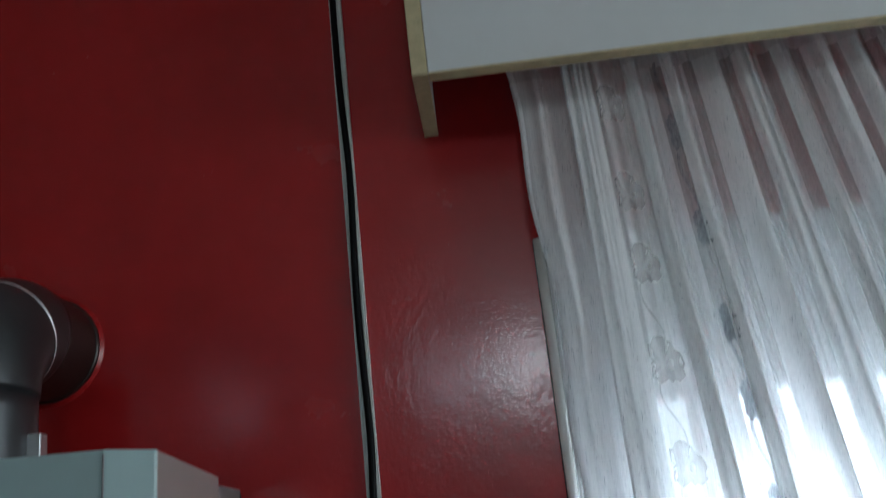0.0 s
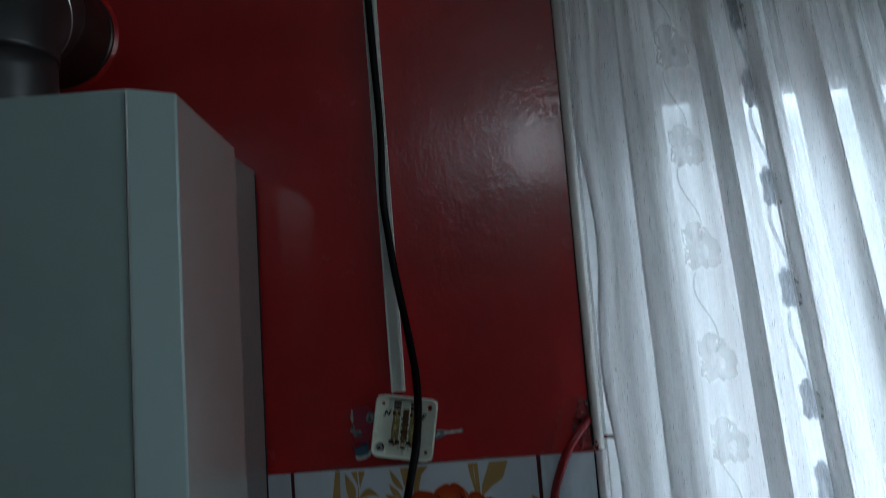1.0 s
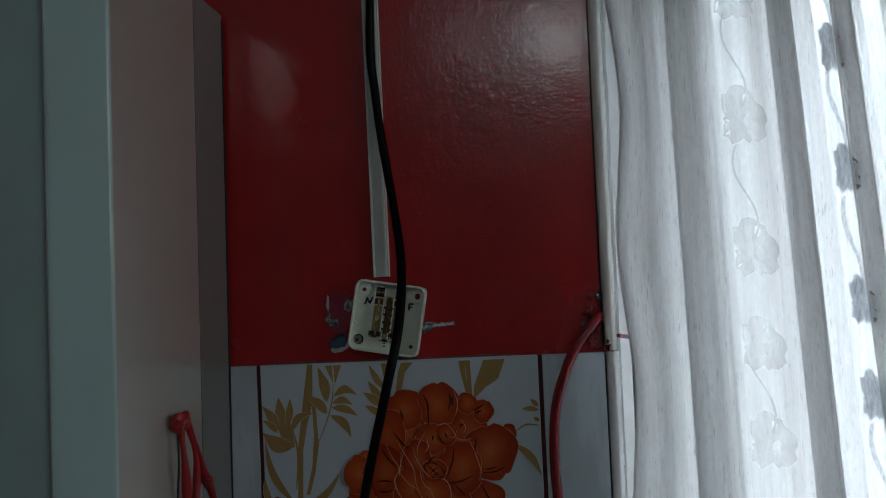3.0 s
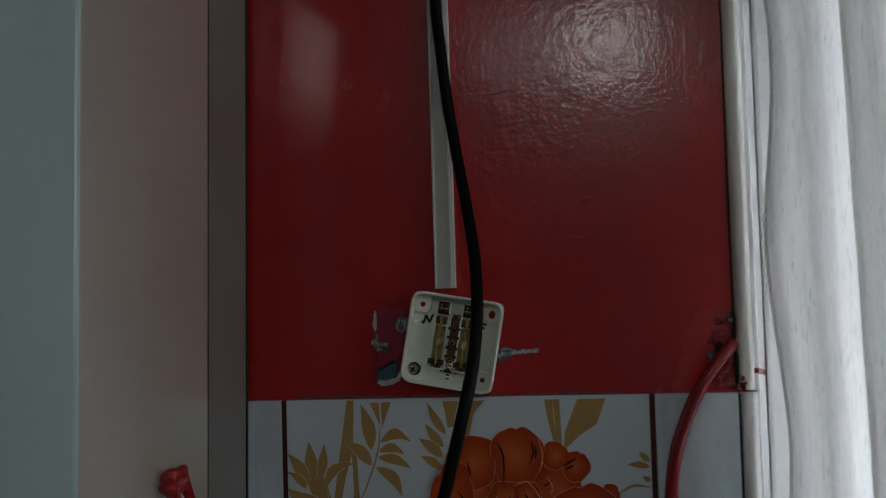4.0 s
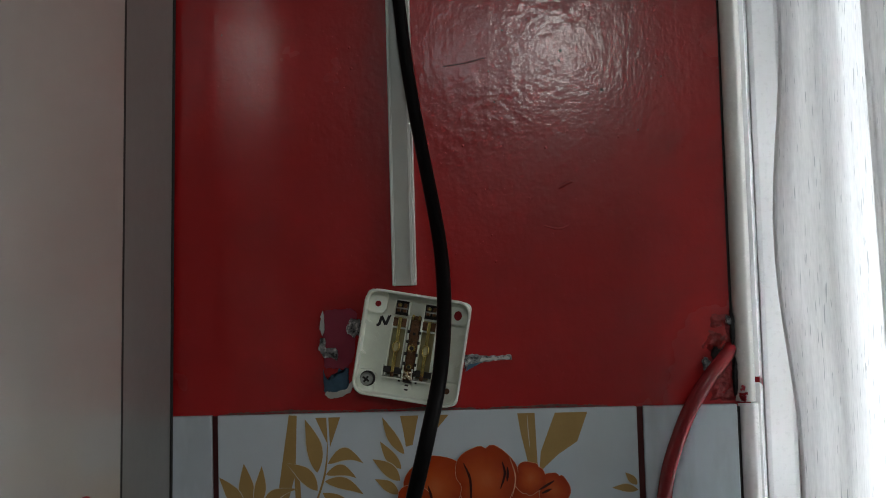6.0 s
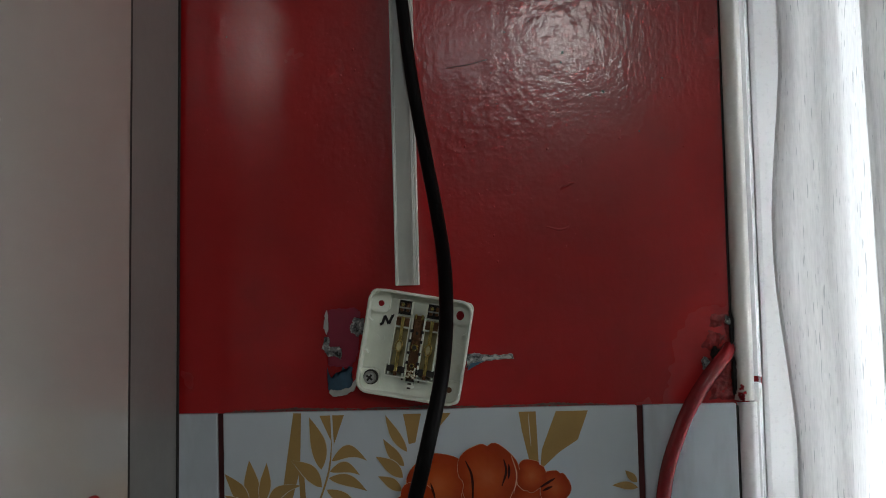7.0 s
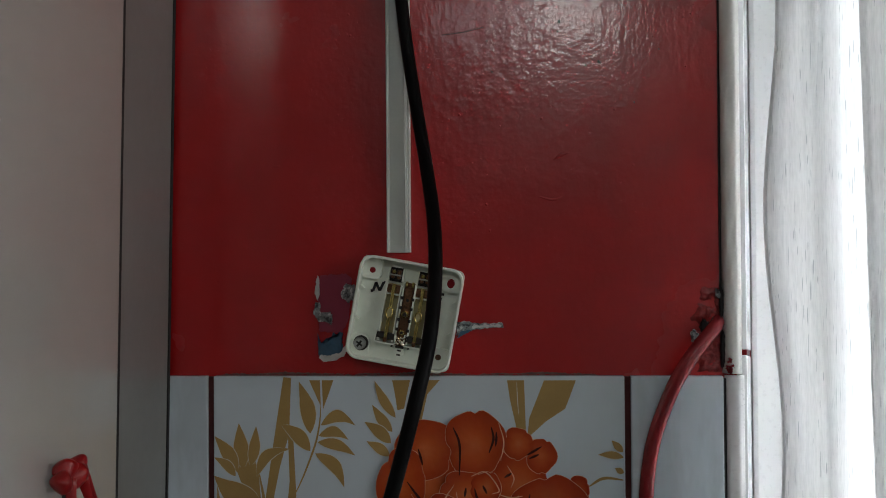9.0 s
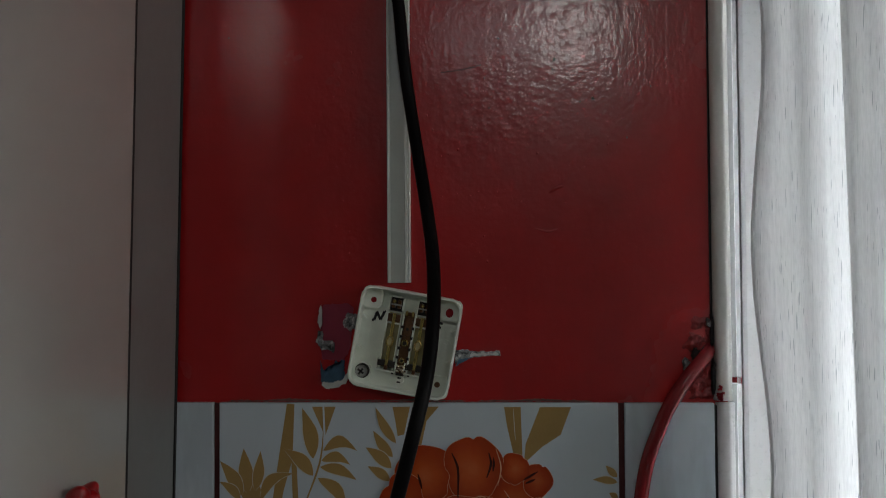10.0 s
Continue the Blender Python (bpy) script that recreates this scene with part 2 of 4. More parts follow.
BLUE_CHIP = paint("blue_old_paint", (0.035, 0.10, 0.17), 0.55, 0.3, 0.006, 0.0004, 0.003)
FADED = paint("faded_magenta_red_paint", (0.28, 0.020, 0.050), 0.3, 0.12, 0.012, 0.0004, 0.006)
CRUMBLED = paint("crumbled_red_plaster", (0.25, 0.011, 0.012), 0.34, 0.4, 0.004, 0.0006, 0.0025)
GAP_SHADE = paint("grimy_gap_shade", (0.13, 0.060, 0.052), 0.8, 0.5, 0.006, 0.0003, 0.003)
RIBBON = paint("red_satin_ribbon", (0.30, 0.004, 0.006), 0.34, 0.15, 0.006, 0.0001, 0.001)
BOARD = paint("white_laminate_board", (0.66, 0.68, 0.68), 0.35, 0.03, 0.2, 0.0001, 0.003)
RAW_EDGE = paint("raw_yellow_board_edge", (0.52, 0.44, 0.26), 0.6, 0.15, 0.01, 0.0003, 0.002)
WALLPAINT = paint("beige_wall_paint", (0.44, 0.42, 0.39), 0.7, 0.05, 0.3, 0.0006, 0.01)
GREENPAINT = paint("pale_green_reflector_paint", (0.27, 0.33, 0.32), 0.7, 0.05, 0.3, 0.0006, 0.01)
CEILPAINT = paint("white_ceiling_paint", (0.70, 0.69, 0.66), 0.8, 0.05, 0.3)
FLOORING = paint("brown_floor_covering", (0.22, 0.14, 0.09), 0.5, 0.2, 0.2)
VOILE, ORGANZA = sheer_cloth("woven_voile", 0.965, True), sheer_cloth("sheer_organza", 0.55, False)
LINED = sheer_cloth("lined_organza", 0.82, False)
PALE_STITCH = sheer_cloth("pale_stitch", 0.34, False)
STITCH, GLASS, OVERCAST = stitched(), glass(), overcast()


# ---- mesh helpers ----
def part(name, bm, material, parent=None, label="", smooth=False):
    """Links a bmesh as one mesh object, under a thing or part if one is given."""
    me = bpy.data.meshes.new(name)
    bmesh.ops.recalc_face_normals(bm, faces=bm.faces)
    bm.to_mesh(me)
    bm.free()
    for m in material if isinstance(material, (list, tuple)) else [material]:
        me.materials.append(m)
    if smooth:
        for p in me.polygons:
            p.use_smooth = True
    ob = new(name, me)
    ob.parent = parent
    if label:
        ob["label"] = label
    return ob


def thing(name, label, category, group="", kind="", at=(0, 0, 0)):
    ob = new(name)
    ob.empty_display_size = 0.02
    ob.location = at
    return tagged(ob, label, category, group, kind)


def add_box(bm, x0, x1, y0, y1, z0, z1, bevel=0.0, segments=2, m=None):
    r = bmesh.ops.create_cube(bm, size=1.0)
    vs = r["verts"]
    mid = Matrix.LocRotScale(((x0 + x1) / 2, (y0 + y1) / 2, (z0 + z1) / 2), None, (x1 - x0, y1 - y0, z1 - z0))
    bmesh.ops.transform(bm, matrix=(m @ mid) if m else mid, verts=vs)
    if bevel:
        es = list({e for v in vs for e in v.link_edges})
        bmesh.ops.bevel(bm, geom=es, offset=bevel, segments=segments, affect="EDGES", profile=0.5)
    return bm


def box(x0, x1, y0, y1, z0, z1, bevel=0.0, segments=2, m=None):
    return add_box(bmesh.new(), x0, x1, y0, y1, z0, z1, bevel, segments, m)


def add_cyl(bm, p, q, r, n=20, r2=None):
    p, q = Vector(p), Vector(q)
    turn = (q - p).to_track_quat("Z", "Y").to_matrix().to_4x4()
    bmesh.ops.create_cone(bm, cap_ends=True, segments=n, radius1=r, radius2=r if r2 is None else r2, depth=(q - p).length,
                          matrix=Matrix.Translation((p + q) / 2) @ turn)
    return bm


def smooth_path(points, steps=10):
    """Catmull-Rom through the points."""
    ps = [Vector(p) for p in points]
    ps = [2 * ps[0] - ps[1], *ps, 2 * ps[-1] - ps[-2]]
    out = []
    for a, b, c, d in zip(ps, ps[1:], ps[2:], ps[3:]):
        for k in range(steps):
            t = k / steps
            out.append(0.5 * (2 * b + (c - a) * t + (2 * a - 5 * b + 4 * c - d) * t * t + (3 * b - a - 3 * c + d) * t ** 3))
    return out + [ps[-2]]


def tube(points, radius, n=14, steps=10, flat=1.0):
    """A round (or flattened) tube along a smooth path, capped."""
    path = smooth_path(points, steps)
    bm = bmesh.new()
    rings, side = [], None
    for i, p in enumerate(path):
        d = (path[min(i + 1, len(path) - 1)] - path[max(i - 1, 0)]).normalized()
        if side is None:
            side = d.orthogonal().normalized()
        side = (side - d * side.dot(d)).normalized()
        up = d.cross(side)
        r = radius(i / (len(path) - 1)) if callable(radius) else radius
        rings.append([bm.verts.new(p + r * (math.cos(a) * side + flat * math.sin(a) * up)) for a in (2 * math.pi * k / n for k in range(n))])
    for a, b in zip(rings, rings[1:]):
        for k in range(n):
            bm.faces.new((a[k], a[(k + 1) % n], b[(k + 1) % n], b[k]))
    bm.faces.new(rings[0]), bm.faces.new(rings[-1])
    return bm


def prism(bm, outline, y0, y1, taper=1.0):
    """Extrudes an (x, z) outline from y0 to y1."""
    cx, cz = sum(p[0] for p in outline) / len(outline), sum(p[1] for p in outline) / len(outline)
    a = [bm.verts.new((x, y0, z)) for x, z in outline]
    b = [bm.verts.new((cx + (x - cx) * taper, y1, cz + (z - cz) * taper)) for x, z in outline]
    bmesh.ops.triangulate(bm, faces=[bm.faces.new(a), bm.faces.new(b)])
    for i in range(len(outline)):
        j = (i + 1) % len(outline)
        bm.faces.new((a[i], a[j], b[j], b[i]))
    return bm


def rounded(w, h, r, n=6):
    """A rounded rectangle outline round the origin."""
    out = []
    for cx, cz, a0 in ((w / 2 - r, h / 2 - r, 0), (r - w / 2, h / 2 - r, 90), (r - w / 2, r - h / 2, 180), (w / 2 - r, r - h / 2, 270)):
        out += [(cx + r * math.cos(radians(a0 + 90 * k / n)), cz + r * math.sin(radians(a0 + 90 * k / n))) for k in range(n + 1)]
    return out


def ragged(cx, cz, w, h, seed, n=26, rough=0.35):
    """An uneven closed outline, like flaked paint."""
    rnd = random.Random(seed)
    ph = [rnd.uniform(0, 6.28) for _ in range(4)]
    out = []
    for k in range(n):
        a = 2 * math.pi * k / n
        s = 1 + rough * (0.5 * math.sin(2 * a + ph[0]) + 0.35 * math.sin(5 * a + ph[1]) + 0.3 * rnd.uniform(-1, 1))
        out.append((cx + w / 2 * s * math.cos(a), cz + h / 2 * s * math.sin(a)))
    return out


# ---- structure ----
TOP = 1.5            # top of the tiles
JAMB = 0.1965         # window edge on the wall
SPLAY = 0.30         # how far the reveal opens, per metre of depth
DEPTH = 0.05         # reveal depth to the window frame
HEAD, SILL = 2.05, 0.93
WIN_R = 1.45
LEFT, RIGHT, CEIL = -1.5, 2.2, 2.62


def wall_north():
    wall = thing("wall_north", "wall painted in glossy dark red oil paint", "wall", kind="structure")
    bm = box(LEFT, JAMB - 0.012, 0, 0.30, 0, CEIL)
    part("painted_wall", bm, RED, wall)
    part("painted_wall_above_window", box(JAMB - 0.012, RIGHT, 0, 0.30, HEAD, CEIL), RED, wall)
    part("wall_below_window", box(JAMB - 0.012, RIGHT, 0, 0.30, 0, SILL), WALLPAINT, wall)
    part("wall_beside_window", box(WIN_R, RIGHT, 0, 0.30, SILL, HEAD), WALLPAINT, wall)
    # splayed core of the reveal behind its tiles
    bm = bmesh.new()
    pts = [(JAMB - 0.012, 0.0), (JAMB - 0.004, 0.0), (JAMB - 0.004 + SPLAY * 0.30, 0.30), (JAMB - 0.012, 0.30)]
    a = [bm.verts.new((x, y, SILL)) for x, y in pts]
    b = [bm.verts.new((x, y, HEAD)) for x, y in pts]
    bm.faces.new(a), bm.faces.new(b)
    for i in range(4):
        bm.faces.new((a[i], a[(i + 1) % 4], b[(i + 1) % 4], b[i]))
    part("reveal_core", bm, RED, wall, "red grout behind the reveal tiles")
    return wall


WALL = wall_north()
tagged(part("floor", box(LEFT, RIGHT, BACK, 0.3, -0.1, 0), FLOORING), "brown floor covering of the room", "floor", kind="structure")
tagged(part("ceiling", box(LEFT - 0.1, RIGHT + 0.1, BACK - 0.1, 0.3, CEIL, CEIL + 0.1), CEILPAINT), "plain white ceiling of the room", "ceiling", kind="structure")
tagged(part("wall_west", box(LEFT - 0.1, LEFT, BACK, 0.3, 0, CEIL), WALLPAINT), "plain beige side wall", "wall", kind="structure")
bm = bmesh.new()
for a in ((BACK, 0.3, 0, EAST[2]), (BACK, 0.3, EAST[3], CEIL), (BACK, EAST[0], EAST[2], EAST[3]), (EAST[1], 0.3, EAST[2], EAST[3])):
    add_box(bm, RIGHT, RIGHT + 0.1, a[0], a[1], a[2], a[3])
tagged(part("wall_east", bm, WALLPAINT), "plain beige side wall with an unseen opening added for the fill lamp", "wall", kind="structure")


def wall_south():
    bm = bmesh.new()
    y0, y1 = BACK - 0.12, BACK
    z0, z1 = REAR[0][2:]
    edges = [LEFT] + [x for gap in sorted(REAR) for x in gap[:2]] + [RIGHT]
    add_box(bm, LEFT, RIGHT, y0, y1, 0, z0)
    add_box(bm, LEFT, RIGHT, y0, y1, z1, CEIL)
    for x0, x1 in zip(edges[::2], edges[1::2]):
        add_box(bm, x0, x1, y0, y1, z0, z1)
    return tagged(part("wall_south", bm, GREENPAINT), "unseen rear wall, green to tint the boiler front, with three high window openings", "wall", kind="structure")


wall_south()


# ---- window ----
def window_1():
    win = thing("window_1", "white plastic window behind a sheer curtain", "window", kind="structure")
    x0 = JAMB + SPLAY * DEPTH + 0.0022
    y0, y1 = DEPTH, DEPTH + 0.06
    fr = 0.022
    bm = bmesh.new()
    for a in ((x0, x0 + fr, SILL, HEAD), (WIN_R - fr, WIN_R, SILL, HEAD), (x0 + fr, WIN_R - fr, HEAD - fr, HEAD), (x0 + fr, WIN_R - fr, SILL, SILL + fr)):
        add_box(bm, a[0], a[1], y0, y1, a[2], a[3], 0.004)
    part("window_frame", bm, PVC, win)
    mid = (x0 + WIN_R) / 2
    for a, b in ((x0 + fr, mid - 0.002), (mid + 0.002, WIN_R - fr)):
        s, lo, hi = 0.034, SILL + fr + 0.003, HEAD - fr - 0.003
        bm = bmesh.new()
        for c in ((a + 0.003, a + s, lo, hi), (b - s, b - 0.003, lo, hi), (a + s, b - s, hi - s - 0.120, hi), (a + s, b - s, lo, lo + s)):
            add_box(bm, c[0], c[1], y0 - 0.015, y1 - 0.015, c[2], c[3], 0.006)
        sash = part("sash", bm, PVC, win)
        pane = part("pane", box(a + s - 0.01, b - s + 0.01, y0 + 0.018, y0 + 0.024, lo + s - 0.01, hi - s - 0.110), GLASS, sash)
        pane.visible_shadow = False
    part("window_sill", box(JAMB + 0.01, WIN_R, 0.0, DEPTH - 0.003, SILL - 0.02, SILL + 0.012, 0.004), PVC, win)
    return win


window_1()

# reveal tiles: splayed left jamb, joints filled with red grout
JOINT = 0.0034
REVEAL_TURN = Matrix.Rotation(-math.atan(SPLAY), 4, "Z")


def reveal_tiles():
    """White tiles whose joints drop a little towards the window."""
    z = 1.5155 - 2 * 0.345
    length = DEPTH * math.sqrt(1 + SPLAY ** 2) - 0.001
    drop = Matrix.Identity(4)
    drop[2][1] = -0.11
    m = Matrix.Translation((JAMB - 0.004, 0.0, 0)) @ REVEAL_TURN @ drop
    for k in range(4):
        lo, hi = max(z, SILL + 0.006), min(z + 0.345 - JOINT, HEAD - 0.002)
        if hi > lo:
            part("reveal_tile", box(0.0, 0.006, 0.002, length, lo, hi, 0.0006, 1, m), REVEAL, WALL)
        z += 0.345
    part("grout", box(0.0004, 0.0056, 0.003, length - 0.0005, SILL + 0.008, HEAD - 0.007, m=m), RED_CABLE, WALL, "red grout between the reveal tiles")
    x = JAMB + SPLAY * DEPTH
    part("joint", box(x - 0.001, x + 0.0022, DEPTH + 0.001, DEPTH + 0.004, SILL + 0.02, HEAD - 0.008), GAP, WALL, "dark joint between reveal and window")
    part("grout", box(x + 0.0012, x + 0.0020, DEPTH - 0.0008, DEPTH + 0.0008, 1.496, 1.516, 0.0002, 1), RED_CABLE, WALL, "smear of red grout")
    part("reveal_head", box(JAMB + 0.004, WIN_R, 0.0, DEPTH - 0.001, HEAD - 0.006, HEAD - 0.001), REVEAL, WALL)


reveal_tiles()


def corner_trim(z0, z1, push):
    """Rounded plastic edge trim between the wall and the reveal."""
    bm = bmesh.new()
    w, d = 0.0108, 0.0075
    x0, y0 = 0.1838 + push, 0.001
    outline = [(x0, y0)]
    for k in range(9):
        a = radians(180 - 90 * k / 8)
        outline.append((x0 + 0.008 + 0.008 * math.cos(a), -d + 0.007 - 0.007 * math.sin(a)))
    for k in range(1, 5):
        a = radians(90 - 75 * k / 4)
        outline.append((x0 + w - 0.004 + 0.004 * math.cos(a), -d + 0.004 - 0.004 * math.sin(a)))
    outline.append((x0 + w + 0.0012, y0))
    a = [bm.verts.new((x, y, z0)) for x, y in outline]
    b = [bm.verts.new((x, y, z1)) for x, y in outline]
    bm.faces.new(a), bm.faces.new(b)
    for i in range(len(outline)):
        j = (i + 1) % len(outline)
        bm.faces.new((a[i], a[j], b[j], b[i]))
    return bm


tagged(part("trim", corner_trim(1.5015, HEAD, 0.0), TRIM, smooth=True), "ivory plastic corner trim at the window edge", "trim", kind="structure")
tagged(part("trim", corner_trim(SILL, 1.5, 0.0012), PVC, smooth=True), "white plastic corner trim at the window edge", "trim", kind="structure")
part("joint", prism(bmesh.new(), [(0.1826, 1.503), (0.1840, 1.503), (0.1840, HEAD - 0.004), (0.1831, HEAD - 0.004), (0.1829, 1.8), (0.1824, 1.58)], 0.0004, -0.0007), GAP, WALL, "dark joint beside the corner trim")
part("joint", box(0.1834, 0.1852, -0.0036, 0.0005, SILL, 1.4985), GAP, WALL, "dark joint between tile and corner trim")
chips = thing("paint_flakes", "red paint flakes at the joint of the corner trim", "paint flakes", kind="stuff")
bm = bmesh.new()
rnd = random.Random(4)
for _ in range(16):
    x, z = 0.1850 + abs(rnd.gauss(0, 0.0022)), 1.5022 + abs(rnd.gauss(0, 0.005))
    s = rnd.uniform(0.0005, 0.0013)
    add_box(bm, -s, s, -0.0004, 0.0004, -s * 0.6, s * 0.6, m=Matrix.Translation((min(x, 0.193), -0.0067, z)) @ Matrix.Rotation(rnd.uniform(0, 3), 4, "Y"))
part("flake", bm, RED_CABLE, chips)


# ---- boiler ----
BX, BY, BSEAM, BTOP, BBOT, BW = -0.147, -0.262, -0.094, 1.840, 1.10, 0.42


def boiler():
    b = thing("wall_boiler", "white enamelled wall-hung gas boiler with a chamfered front", "boiler", at=(BX - BW / 2, -0.13, BBOT))
    off = Matrix.Translation((-(BX - BW / 2), 0.13, -BBOT))
    b.location.x -= 0.009
    b.rotation_euler = (0, radians(1.1), 0)

    def put(name, bm, mat, label="", smooth=False):
        bmesh.ops.transform(bm, matrix=off, verts=bm.verts)
        return part(name, bm, mat, b, label, smooth)

    # casing with sides, top and chamfered front corners
    x0 = BX - BW
    plan = [(BX, BSEAM - 0.0015), (BX, BY), (BX - 0.034, BY - 0.020), (x0 + 0.034, BY - 0.020), (x0, BY), (x0, BSEAM - 0.0015)]
    bm = bmesh.new()
    lo = [bm.verts.new((x, y, BBOT)) for x, y in plan]
    hi = [bm.verts.new((x, y, BTOP - 0.055 * (y - BY))) for x, y in plan]
    bm.faces.new(lo), bm.faces.new(hi)
    for i in range(6):
        j = (i + 1) % 6
        bm.faces.new((lo[i], lo[j], hi[j], hi[i]))
    bmesh.ops.bevel(bm, geom=list(bm.edges), offset=0.0022, segments=3, affect="EDGES", profile=0.5)
    bmesh.ops.recalc_face_normals(bm, faces=bm.faces)
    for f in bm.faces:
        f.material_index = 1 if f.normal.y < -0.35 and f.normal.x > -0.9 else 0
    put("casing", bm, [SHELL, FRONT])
    # thin raised seams at the chamfer
    put("seam", box(BX - 0.0352, BX - 0.0338, BY - 0.0212, BY - 0.0195, BBOT + 0.004, BTOP - 0.003, 0.0004, 1), FRAME_GREY)
    put("gap", box(x0 + 0.004, BX - 0.0040, BSEAM - 0.004, BSEAM + 0.0099, BBOT + 0.003, BTOP - 0.014), GAP, "dark strip for the shaded gap behind the casing")
    put("back_frame", box(x0 + 0.002, BX - 0.0045, BSEAM + 0.0009, -0.0045, BBOT - 0.004, BTOP - 0.016, 0.0012), FRAME_GREY, "grey back frame against the wall")
    put("gap", box(x0 + 0.004, BX - 0.0036, -0.0076, -0.0048, BBOT, BTOP - 0.020), GAP, "dark strip for the shadow against the wall")
    return b


boiler()


def flue():
    """Round exhaust pipe: riser, elbow, horizontal run into the wall."""
    cx, cy, r = -0.352, -0.150, 0.056
    f = thing("flue_pipe", "grey metal flue pipe bending from the boiler into the wall", "flue pipe", at=(cx, cy, BTOP))
    off = Matrix.Translation((-cx, -cy, -BTOP))

    def put(name, bm, mat, label="", smooth=True):
        bmesh.ops.transform(bm, matrix=off, verts=bm.verts)
        return part(name, bm, mat, f, label, smooth)

    z1, bend = 1.915, 0.074
    put("riser", tube([(cx, cy, BTOP), (cx, cy, BTOP + 0.03), (cx, cy, z1)], r, 40, 3), FLUE)
    arc = [(cx, cy + bend - bend * math.cos(a), z1 + bend * math.sin(a)) for a in (radians(10 * k) for k in range(10))]
    put("elbow", tube(arc, r + 0.0015, 40, 3), FLUE)
    put("horizontal_run", tube([(cx, cy + bend, z1 + bend), (cx, cy + bend + 0.03, z1 + bend), (cx, 0.02, z1 + bend)], r, 40, 3), FLUE_DARK, "dark brown horizontal run")
    for a in (62,):
        c = Vector((cx, cy + bend - bend * math.cos(radians(a)), z1 + bend * math.sin(radians(a))))
        d = Vector((0, math.sin(radians(a)), math.cos(radians(a))))
        put("seam_ring", tube([c - 0.0008 * d, c, c + 0.0008 * d], r + 0.0024, 40, 2), FLUE_RING, "bright seam ring")
    put("end_lip", tube([(cx, -0.0075, z1 + bend), (cx, -0.006, z1 + bend), (cx, -0.0035, z1 + bend)], r + 0.002, 40, 2), FLUE_DARK)
    put("collar", tube([(cx, cy, BTOP - 0.0005), (cx, cy, BTOP + 0.006), (cx, cy, BTOP + 0.012)], r + 0.004, 40, 2), FLUE)
    put("clip", box(cx + r - 0.004, cx + r + 0.012, cy - 0.008, cy + 0.006, BTOP, BTOP + 0.036, 0.0015), FLUE_RING, "bright metal clip", False)
    put("wall_ring", tube([(cx, -0.0012, z1 + bend), (cx, -0.0006, z1 + bend), (cx, 0.002, z1 + bend)], r + 0.006, 40, 2), RED, "red-painted ring at the wall")


flue()


# ---- cornice ----
def cornice():
    c = thing("curtain_cornice", "white laminate curtain cornice with raw yellow edges", "cornice", at=(0.7, -0.07, 2.189))
    off = Matrix.Translation((-0.7, 0.07, -2.189))
    x0, yf, z0, z1 = 0.079, -0.150, 2.187, 2.43

    def put(name, bm, mat, label=""):
        bmesh.ops.transform(bm, matrix=off, verts=bm.verts)
        return part(name, bm, mat, c, label)

    put("end_panel", box(x0 + 0.0006, x0 + 0.0154, yf + 0.0006, -0.001, z0 + 0.0006, z1), BOARD)
    put("end_panel_edge", box(x0, x0 + 0.016, yf - 0.0012, yf + 0.0006, z0, z1, 0.0005, 1), RAW_EDGE, "raw yellow board edge")
    put("end_panel_lower_edge", box(x0, x0 + 0.016, yf + 0.0008, -0.001, z0 - 0.0012, z0 + 0.0006, 0.0004, 1), RAW_EDGE, "raw yellow board edge")
    put("front_panel", box(x0 + 0.0165, 1.62, yf, yf + 0.016, z0 + 0.0015, z1, 0.0006, 1), BOARD)
    put("front_panel_edge", box(x0 + 0.0165, 1.62, yf - 0.0005, yf + 0.0165, z0 - 0.001, z0 + 0.0014, 0.0004, 1), RAW_EDGE, "raw yellow board edge")
    put("top_board", box(x0 + 0.0165, 1.62, yf + 0.0165, -0.001, z1 - 0.016, z1), BOARD)
    put("rail", box(x0 + 0.03, 1.6, -0.075, -0.055, 2.385, 2.405, 0.002), PVC, "white curtain rail")


cornice()


# ---- curtain ----
CUR_X, CUR_Y = 0.201, -0.060
Z_BOT, Z_TOP, Z_HEADER = 1.00, 2.385, 2.212
# plan of the folds: (step along the wall, depth, sheer stripe from here on)
FIRST = [(0.016, -0.050, 0), (-0.016, -0.057, 0), (0.020, -0.063, 0), (0.010, -0.052, 0), (0.030, -0.046, 0), (0.020, -0.050, 0), (-0.018, -0.058, 0), (-0.019, -0.068, 0), (0.020, -0.071, 0), (0.020, -0.064, 1), (0.030, -0.062, 0), (0.018, -0.060, 0), (0.016, -0.074, 0), (-0.017, -0.062, 0), (0.020, -0.047, 0), (0.020, -0.052, 1)]
AGAIN = [(0.016, -0.060, 0), (0.011, -0.073, 0), (-0.012, -0.060, 0), (0.019, -0.049, 0), (0.011, -0.052, 1), (0.012, -0.058, 0), (0.032, -0.071, 0), (-0.009, -0.055, 0), (0.012, -0.049, 1), (0.019, -0.058, 0), (0.024, -0.070, 0), (-0.010, -0.056, 0), (0.026, -0.048, 1)]
STEPS = FIRST + AGAIN * 6
PLAN, at_x = [], CUR_X
for dx, dy, sheer in STEPS:
    at_x += dx
    PLAN.append((at_x, dy, sheer))
LAST = len(PLAN) - 1.001


def cloth(s, z):
    """Place on the curtain: s counts the points of the plan from its free edge, z is the height."""
    s = min(max(s, 0.0), LAST)
    k = int(s)
    t = s - k
    p = [Vector(PLAN[min(max(i, 0), len(PLAN) - 1)][:2]) for i in range(k - 1, k + 3)]
